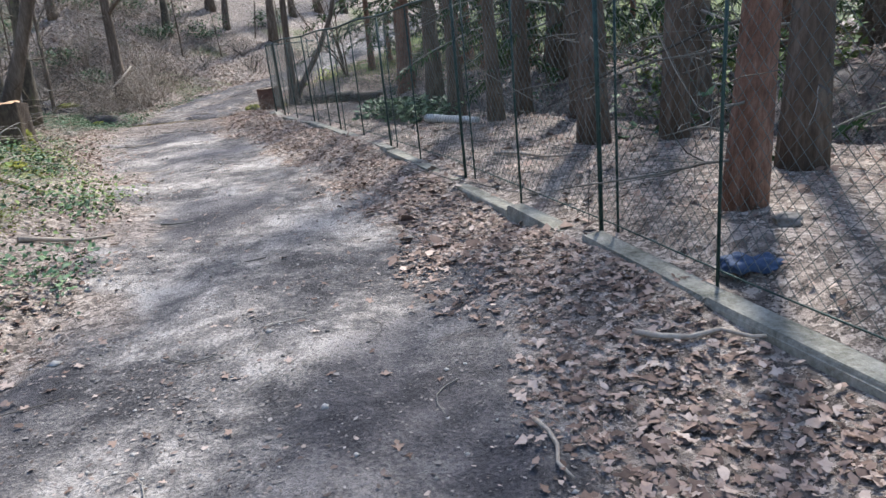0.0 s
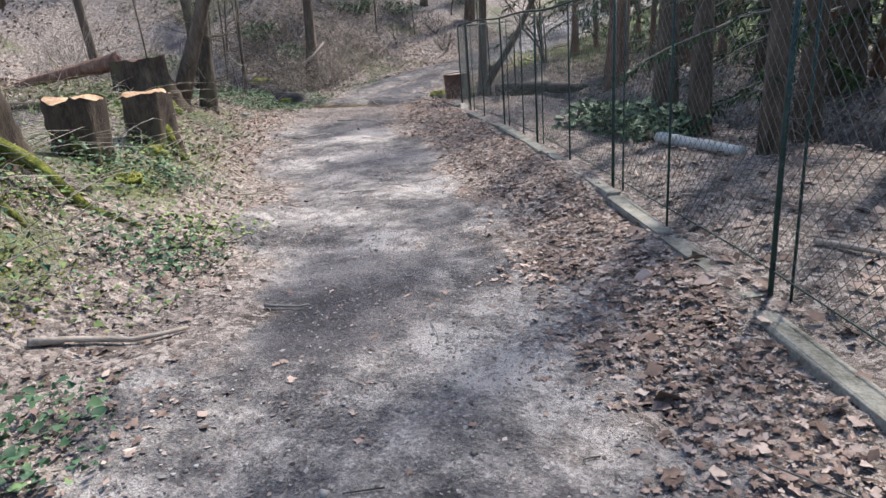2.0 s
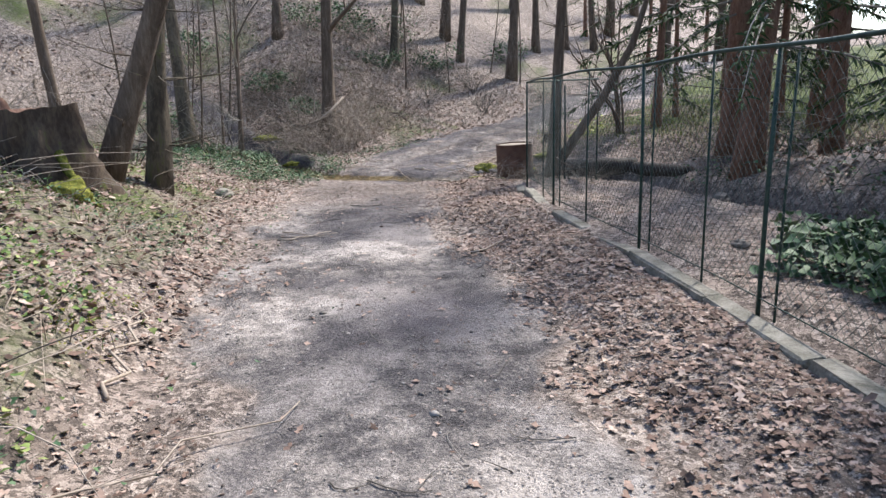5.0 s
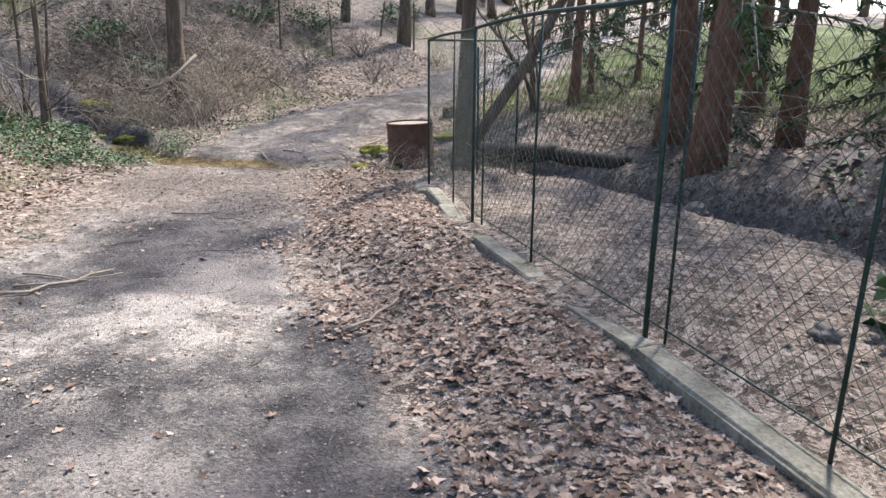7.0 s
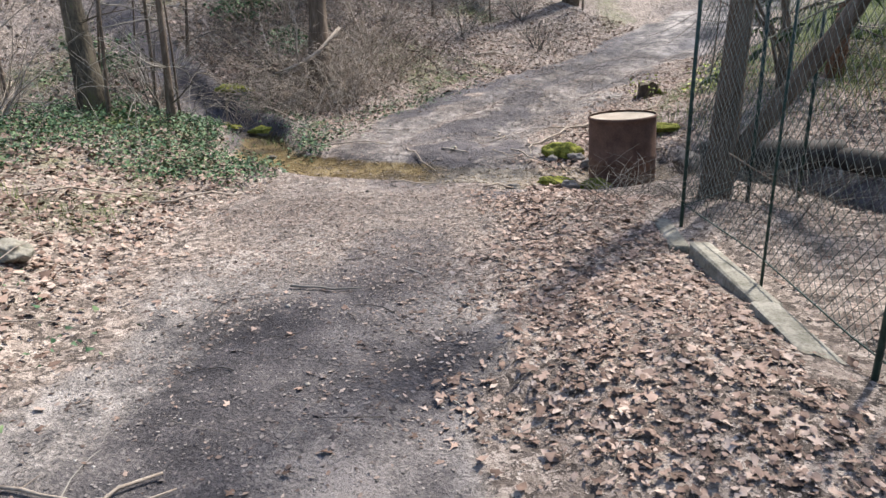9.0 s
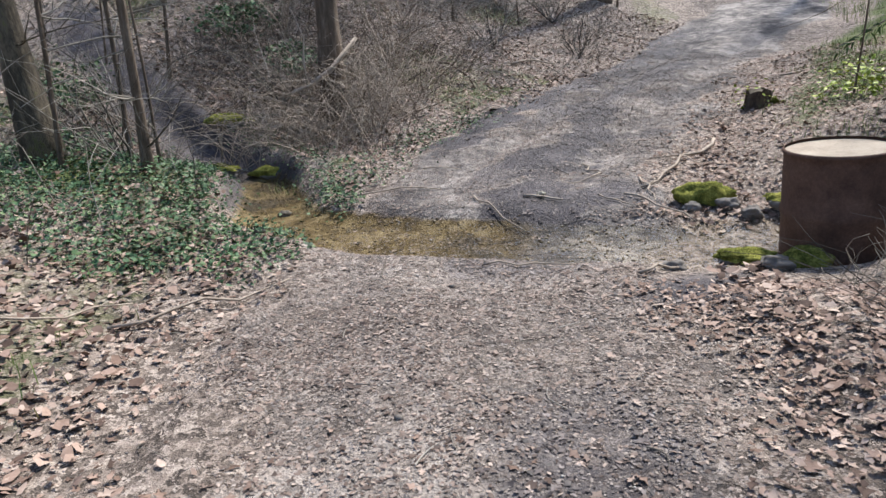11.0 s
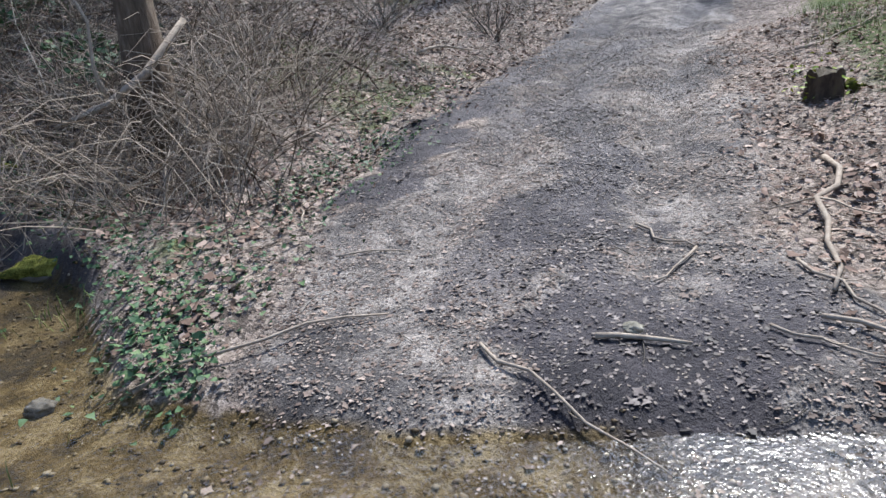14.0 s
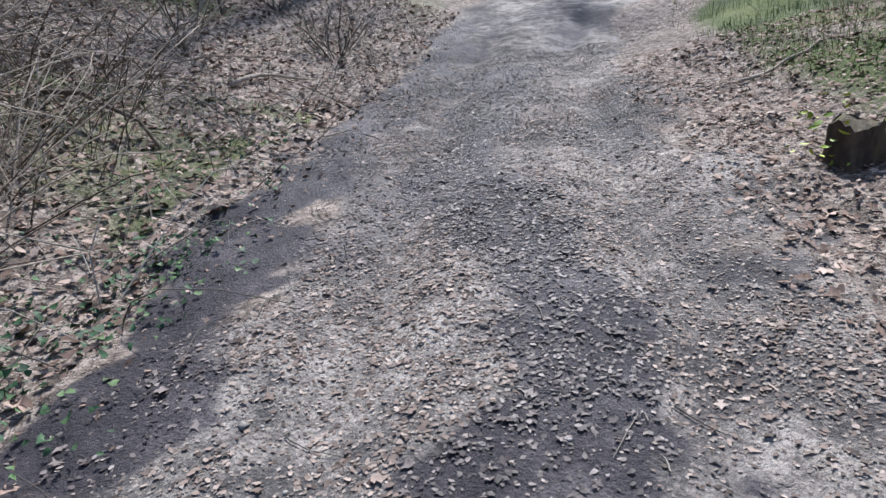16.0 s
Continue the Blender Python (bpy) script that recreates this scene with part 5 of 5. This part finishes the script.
x, y = sample(-8.3, 1.6, 2.6, 31, 110, lambda x, y: road_mask(x, y) * (1 - 0.6 * smooth(15, 17, y)) * (1 - 0.8 * mud_shade_mask(x, y)) * (0.2 + 0.8 * vnoise(x, y, 0.5, 61)))
pebbles("gravel", x, y, rng.uniform(0.004, 0.014, len(x)) * (1 + 1.2 * (rng.random(len(x)) < 0.03)), M_stone, "small grey and whitish stones pressed into the track")


x, y = sample(-9.6, -4.0, 19.3, 22.4, 260, lambda x, y: smooth(0.62, 0.4, line_dist(x, y, STREAM)[0]) * (0.3 + 0.7 * vnoise(x, y, 0.4, 62)))
pebbles("gravel", x, y, rng.uniform(0.006, 0.022, len(x)), M_bed, "brown and grey pebbles on the stream bed")


def twigs(name, xs, ys, lens, r, rise, material, label, category="twigs", flat=False, droop=1.0):
    pieces = []
    z0 = ground(xs, ys)
    for x, y, z, ln in zip(xs, ys, z0, lens):
        a = rng.uniform(0, 6.28)
        k = np.linspace(0, 1, 5)
        bow = rng.normal(0, 0.18, 2)
        px = x + np.cos(a) * ln * k + bow[0] * ln * np.sin(k * 3.1)
        py = y + np.sin(a) * ln * k + bow[1] * ln * np.sin(k * 3.1)
        if flat:
            pz = ground(px, py) + 0.008
        else:
            h = rise * rng.uniform(0.3, 1.2)
            pz = z + h * (np.sin(k * 3.1 * rng.uniform(0.6, 1.0)) * droop + (1 - droop) * k)
        rr = r * rng.uniform(0.6, 1.5)
        pieces.append(tube_np(np.stack([px, py, pz], -1), rr * (1 - 0.6 * k), 3, cap=False))
    v, f = merged(pieces)
    return tagged(part(name, mesh_np(name, v, f), material), label, category, kind="stuff")


def box_pick(n, x0, x1, y0, y1, dens=None):
    x, y = rng.uniform(x0, x1, n), rng.uniform(y0, y1, n)
    if dens is None:
        return x, y
    keep = rng.random(n) < dens(x, y)
    return x[keep], y[keep]


def off_road(x, y):
    return ((x < road_l(y) - 0.3) | (x > road_r(y) + 0.3)).astype(float)


x, y = box_pick(900, -8.2, 1.6, 3, 31)
twigs("twigs", x, y, rng.uniform(0.05, 0.3, len(x)), 0.0028, 0, M_twig, "thin dry twigs scattered on the track", flat=True)
x, y = box_pick(2600, -13, -5.2, 21.8, 33, lambda x, y: off_road(x, y) * (x < -5) * (0.25 + 0.75 * vnoise(x, y, 1.5, 71)) * clear_of_water(x, y))
twigs("brushwood", x, y, rng.uniform(0.3, 1.3, len(x)), 0.0032, 0.45, M_twig, "tangle of bare bramble stems on the slope", "brushwood")
x, y = box_pick(1500, -18, -8.6, 17, 33, lambda x, y: (line_dist(x, y, STREAM)[0] > 0.6) * (0.2 + 0.8 * vnoise(x, y, 2.0, 72)))
twigs("brushwood", x, y, rng.uniform(0.5, 1.9, len(x)), 0.004, 0.9, M_twig, "grey bare shrubs and brambles below the hill", "brushwood", droop=0.5)
x, y = box_pick(520, -10.6, -8.2, 22.6, 25.2)
twigs("brushwood", x, y, rng.uniform(0.5, 1.5, len(x)), 0.0045, 0.8, M_stick, "bleached brushwood heaped above the stream", "brushwood", droop=0.7)
x, y = box_pick(1600, -1.5, 8, 8, 24, lambda x, y: (x > np.interp(y, [p[1] for p in STREAM[:7:-1]], [p[0] for p in STREAM[:7:-1]]) + 0.3))
twigs("brushwood", x, y, rng.uniform(0.4, 1.5, len(x)), 0.004, 0.6, M_bark, "dark dead brush under the conifers", "brushwood", droop=0.6)
x, y = box_pick(500, -6.5, -2.6, 5, 14, lambda x, y: (x < road_l(y) - 0.7) * 1.0)
twigs("brushwood", x, y, rng.uniform(0.2, 0.9, len(x)), 0.003, 0.2, M_twig, "dry bramble stems on the bank", "brushwood")
x, y = box_pick(240, -4.0, -2.3, 18.0, 19.6)
twigs("brushwood", x, y, rng.uniform(0.2, 0.7, len(x)), 0.0025, 0.35, M_twig, "dry shoots round the foot of the forked tree", "brushwood", droop=0.2)


x, y = box_pick(900, -13.5, -8.0, 22.8, 27.5, lambda x, y: (line_dist(x, y, STREAM)[0] > 0.5) * 1.0)
twigs("brushwood", x, y, rng.uniform(0.4, 1.4, len(x)), 0.0045, 0.7, M_bark, "dark tangled brambles above the stream", "brushwood", droop=0.7)
x, y = box_pick(1500, -20, -9, 22, 36, lambda x, y: (line_dist(x, y, STREAM)[0] > 1.0) * 1.0)
twigs("brushwood", x, y, rng.uniform(0.5, 1.6, len(x)), 0.006, 0.6, M_stick, "pale dead stems and fallen twigs over the far slope", "brushwood", droop=0.7)


def plants(name, n, x0, x1, y0, y1, dens, lo, hi, height, kind, material, label, category):
    x, y = box_pick(n, x0, x1, y0, y1, dens)
    z = ground(x, y) + height * rng.random(len(x)) ** 1.4
    scatter(name, x, y, rng.uniform(lo, hi, len(x)), kind, material, label, category, 0.55, 0.01, 0.5, z, 0.15)


def blob(cx, cy, rx, ry, seed, soft=0.35):
    return lambda x, y: np.clip((1 - np.hypot((x - cx) / rx, (y - cy) / ry) + (vnoise(x, y, 0.45, seed) - 0.5) * 1.1) / soft, 0, 1) * clear_of_water(x, y)


plants("ivy_patch", 27000, -12.4, -7.2, 17.4, 22, blob(-9.6, 19.8, 2.7, 1.8, 81), 0.02, 0.05, 0.13, "ivy", M_ivy, "dense low patch of dark green ivy by the stream", "ivy")
plants("ivy_patch", 7000, -9.2, -6.9, 21.2, 26.5, lambda x, y: np.exp(-((road_l(y) - 0.45 - x) / 0.35) ** 2) * vnoise(x, y, 0.5, 82) * 1.3, 0.02, 0.045, 0.06, "ivy", M_ivy, "ivy trailing along the foot of the slope", "ivy")
plants("bramble_patch", 13000, -4.6, -1.5, 3.5, 10.6, lambda x, y: np.exp(-((road_l(y) - 1.0 - x) / 0.5) ** 2) * smooth(0.3, 0.6, vnoise(x, y, 0.8, 83)), 0.014, 0.044, 0.2, "ivy", M_ivy, "green bramble and nettle leaves on the bank", "bramble")
plants("bramble_patch", 12000, -7.2, -3.1, 9.5, 16, lambda x, y: np.exp(-((road_l(y) - 1.1 - x) / 0.75) ** 2) * smooth(0.35, 0.65, vnoise(x, y, 0.8, 84)), 0.014, 0.04, 0.14, "ivy", M_ivy, "green bramble leaves among dry leaves", "bramble")
for cx, cy, r, n in ((-2.85, 8.15, 0.6, 1900), (-3.1, 8.8, 0.65, 1700), (-2.55, 7.35, 0.45, 900), (-3.75, 9.5, 0.6, 1500), (-4.2, 10.2, 0.6, 1300), (-5.2, 11.6, 0.9, 2100), (-3.6, 7.9, 0.6, 1300), (-2.1, 6.3, 0.5, 1100), (-1.95, 5.4, 0.45, 900)):
    plants("bramble_patch", n, cx - r, cx + r, cy - r, cy + r, blob(cx, cy, r, r, 101, 0.8), 0.016, 0.05, 0.2, "ivy", (M_ivy, M_grass)[n % 400 == 100], "low clump of green brambles beside the stumps", "bramble")
plants("moss_tufts", 26000, -4.8, -1.8, 4.5, 12.5, lambda x, y: smooth(0.45, 0.8, road_l(y) - x) * smooth(2.4, 1.4, road_l(y) - x) * smooth(0.52, 0.7, vnoise(x, y, 0.55, 99)), 0.01, 0.03, 0.035, "chip", M_moss, "yellow-green moss cushions on the bank", "moss")
plants("nettles", 5200, -4.6, -1.6, 4.0, 11.5, lambda x, y: smooth(0.4, 0.7, road_l(y) - x) * smooth(2.2, 1.3, road_l(y) - x) * smooth(0.6, 0.75, vnoise(x, y, 0.6, 100)), 0.02, 0.05, 0.24, "oval", M_grass, "fresh green nettles and shoots on the bank", "plants")
plants("undergrowth", 3600, -0.9, 1.2, 12.0, 15.0, blob(0.05, 13.4, 0.75, 1.5, 85), 0.06, 0.13, 0.22, "ivy", M_ivy, "glossy dark green broad-leaved plants behind the fence", "plants")
plants("undergrowth", 5000, 2.2, 9, 4, 20, lambda x, y: smooth(0.5, 0.75, vnoise(x, y, 1.6, 86)), 0.06, 0.14, 0.5, "ivy", M_ivy, "dark green undergrowth beneath the conifers", "plants")
plants("ivy_patch", 3000, -15, -9.5, 22.5, 28, lambda x, y: smooth(0.55, 0.8, vnoise(x, y, 1.3, 87)) * clear_of_water(x, y), 0.04, 0.08, 0.15, "ivy", M_ivy, "ivy creeping over the lower slope", "ivy")
plants("ivy_patch", 4200, -1.2, 2.6, 13.5, 20.3, lambda x, y: np.exp(-((line_dist(x, y, STREAM)[0] - 0.75) / 0.3) ** 2) * smooth(0.3, 0.65, vnoise(x, y, 0.7, 93)) * (x > np.interp(y, [p[1] for p in STREAM[:7:-1]], [p[0] for p in STREAM[:7:-1]])), 0.035, 0.08, 0.25, "ivy", M_ivy, "ivy and moss hanging over the ditch bank", "ivy")
M_fresh = simple("fresh_leaf", [(0.2, (0.12, 0.20, 0.02)), (0.5, (0.27, 0.36, 0.04)), (0.85, (0.45, 0.48, 0.08))], 30, 0.55, bump_s=0.2, island=True)
plants("young_shoots", 420, -3.3, -2.5, 23.2, 24.6, blob(-2.9, 23.8, 0.5, 0.5, 88), 0.04, 0.09, 0.35, "oval", M_fresh, "bright yellow-green young leaves on the bank", "plants")
plants("young_shoots", 260, -4.2, -3.4, 23.8, 24.8, blob(-3.75, 24.3, 0.35, 0.3, 89), 0.03, 0.07, 0.28, "oval", M_fresh, "fresh green leaves round the rotten stump", "plants")


def grass(n, x0, x1, y0, y1, dens, lo, hi, label):
    x, y = box_pick(n, x0, x1, y0, y1, dens)
    n = len(x)
    h, a = rng.uniform(lo, hi, n), rng.uniform(0, 6.28, n)
    lean = np.stack([np.cos(a), np.sin(a)], -1) * (h * rng.uniform(0.2, 0.9, n))[:, None]
    side = np.stack([-np.sin(a), np.cos(a)], -1) * 0.0028
    z = ground(x, y)
    p = np.stack([x, y], -1)
    rows = [np.column_stack([p - side, z]), np.column_stack([p + side, z]), np.column_stack([p + side * 0.8 + lean * 0.35, z + h * 0.6]), np.column_stack([p - side * 0.8 + lean * 0.35, z + h * 0.6]),
            np.column_stack([p + lean, z + h * 0.85])]
    v = np.stack(rows, 1).reshape(-1, 3)
    t = np.array([(0, 1, 2), (0, 2, 3), (3, 2, 4)])
    f = (t[None] + (np.arange(n) * 5)[:, None, None]).reshape(-1, 3)
    tagged(part("grass", mesh_np("grass", v, f), M_grass), label, "grass", kind="stuff")


grass(28000, -5, 3, 21.5, 33, lambda x, y: smooth(0.5, 1.6, x - road_r(y)) * smooth(0.35, 0.75, vnoise(x, y, 0.7, 32)), 0.04, 0.15, "sparse green grass on the bank past the stream")
grass(22000, -10.5, -1.6, 4, 22, lambda x, y: smooth(0.4, 1.0, road_l(y) - x) * smooth(0.45, 0.8, vnoise(x, y, 0.8, 91)), 0.04, 0.16, "tufts of grass on the bank beside the track")
grass(20000, -16, -6, 10, 30, lambda x, y: smooth(0.8, 2.0, road_l(y) - x) * smooth(0.42, 0.72, vnoise(x, y, 2.2, 33)) * clear_of_water(x, y), 0.06, 0.2, "thin grey-green grass among leaves on the slope")
grass(30000, -1.5, 12, 22, 36, lambda x, y: 0.3 + 0.7 * vnoise(x, y, 1.0, 92), 0.1, 0.34, "sunlit grass in the clearing beyond the conifers")

# leaf litter on the hillside and the far bank
x, y = sample(-17, -4.2, 11.0, 33, 400, lambda x, y: off_road(x, y) * (0.25 + 0.75 * vnoise(x, y, 0.9, 95)) * clear_of_water(x, y) * smooth(-17, -12, x))
scatter("leaf_litter", x, y, rng.uniform(0.03, 0.085, len(x)), "scrap", M_leaf, "brown fallen leaves covering the slope", "leaf litter", 0.4, 0.02, 0.5)
plants("undergrowth", 2600, 2.8, 6.2, 9.5, 13.0, blob(4.3, 11.3, 1.5, 1.4, 96), 0.06, 0.13, 0.4, "ivy", M_grass, "bright green undergrowth catching the light", "plants")
plants("ivy_patch", 17000, -11.5, -7.6, 19.6, 24, lambda x, y: np.exp(-((line_dist(x, y, STREAM)[0] - 0.62) / 0.26) ** 2) * (0.35 + 0.65 * vnoise(x, y, 0.5, 97)), 0.02, 0.045, 0.06, "ivy", M_ivy, "ivy hanging over the stream banks", "ivy")
x, y = box_pick(900, -8.5, -3.2, 6, 16, lambda x, y: (x < road_l(y) - 0.6) * (0.3 + 0.7 * vnoise(x, y, 1.0, 98)))
twigs("brushwood", x, y, rng.uniform(0.3, 1.2, len(x)), 0.0038, 0.16, M_stick, "pale dead sticks lying among the stumps", "brushwood")


# ---- dark evergreen growth on the slope ----
def evergreen_bush(x, y, r, h, n, label, material=None):
    """A rambling bush: arching stems and clumps of small dark leaves with gaps between."""
    z = gz(x, y)
    ob = thing("evergreen_bush", x, y, z - 0.03, label, "bush", "evergreen bushes on the slope")
    seed = int(abs(x * 71 + y * 13))
    rnd, out = random.Random(seed), []
    for k in range(9):
        a = rnd.uniform(0, 6.28)
        limb(rnd, (0, 0, 0), (math.cos(a) * 0.9, math.sin(a) * 0.9, 0.9), h * rnd.uniform(0.8, 1.3), 0.012, 1, out, 0.05)
    v, f = merged(out)
    tagged(part("stems", mesh_np("stems", v, f), M_twig, ob), kind="stuff")
    n, m = int(n * 0.65), 9
    cx, cy, cz = rng.normal(0, r * 0.5, m), rng.normal(0, r * 0.5, m), rng.uniform(0.15, 0.85, m) * h
    c = rng.integers(0, m, n)
    px, py, pz = cx[c] + rng.normal(0, r * 0.24, n), cy[c] + rng.normal(0, r * 0.24, n), cz[c] + rng.normal(0, h * 0.13, n)
    pz = np.maximum(pz, ground(x + px, y + py) - z + 0.02)
    part("foliage", leaf_mesh("foliage", px, py, rng.uniform(0.045, 0.1, n), "ivy", 0.8, 0.01, 0.5, pz, 0.1), material or M_ivy, ob)
    return ob


for x, y, r, h, n in [(-13.0, 30.0, 1.1, 1.0, 1500), (-11.6, 31.2, 1.3, 1.3, 1900), (-10.3, 30.2, 0.9, 0.8, 1100), (-12.2, 26.4, 0.9, 0.6, 1000), (-13.9, 23.6, 0.9, 0.8, 1100), (-12.9, 21.9, 0.8, 0.7, 1000),
                      (-8.9, 31.8, 1.0, 0.9, 1000), (-15.6, 27.2, 1.1, 0.9, 1200), (-6.9, 35.0, 1.0, 1.0, 1000), (-10.6, 25.6, 0.6, 0.5, 700), (-14.2, 17.6, 1.0, 0.7, 1000)]:
    evergreen_bush(x, y, r, h, n, "rambling dark evergreen bush among bare stems on the slope")

# thin saplings that stand close together on the slope
for k, (x, y) in enumerate([(-11.3, 20.9), (-10.5, 20.3), (-10.9, 21.6), (-10.1, 21.2), (-12.4, 20.4), (-12.9, 24.8), (-14.4, 25.0), (-11.4, 28.4), (-9.2, 29.4), (-8.0, 30.4), (-7.3, 33.4), (-10.9, 33.6), (-12.6, 32.6), (-6.1, 33.2)]):
    bare_tree("sapling", x, y, 0.018 + 0.006 * (k % 3), 4.2 + k % 3, (0.5 - 0.27 * (k % 5), 0.2), (0.12, 0), M_bark, "thin leafless sapling on the slope", 400 + k, 0.2, 6, 1, 3, "saplings on the slope")
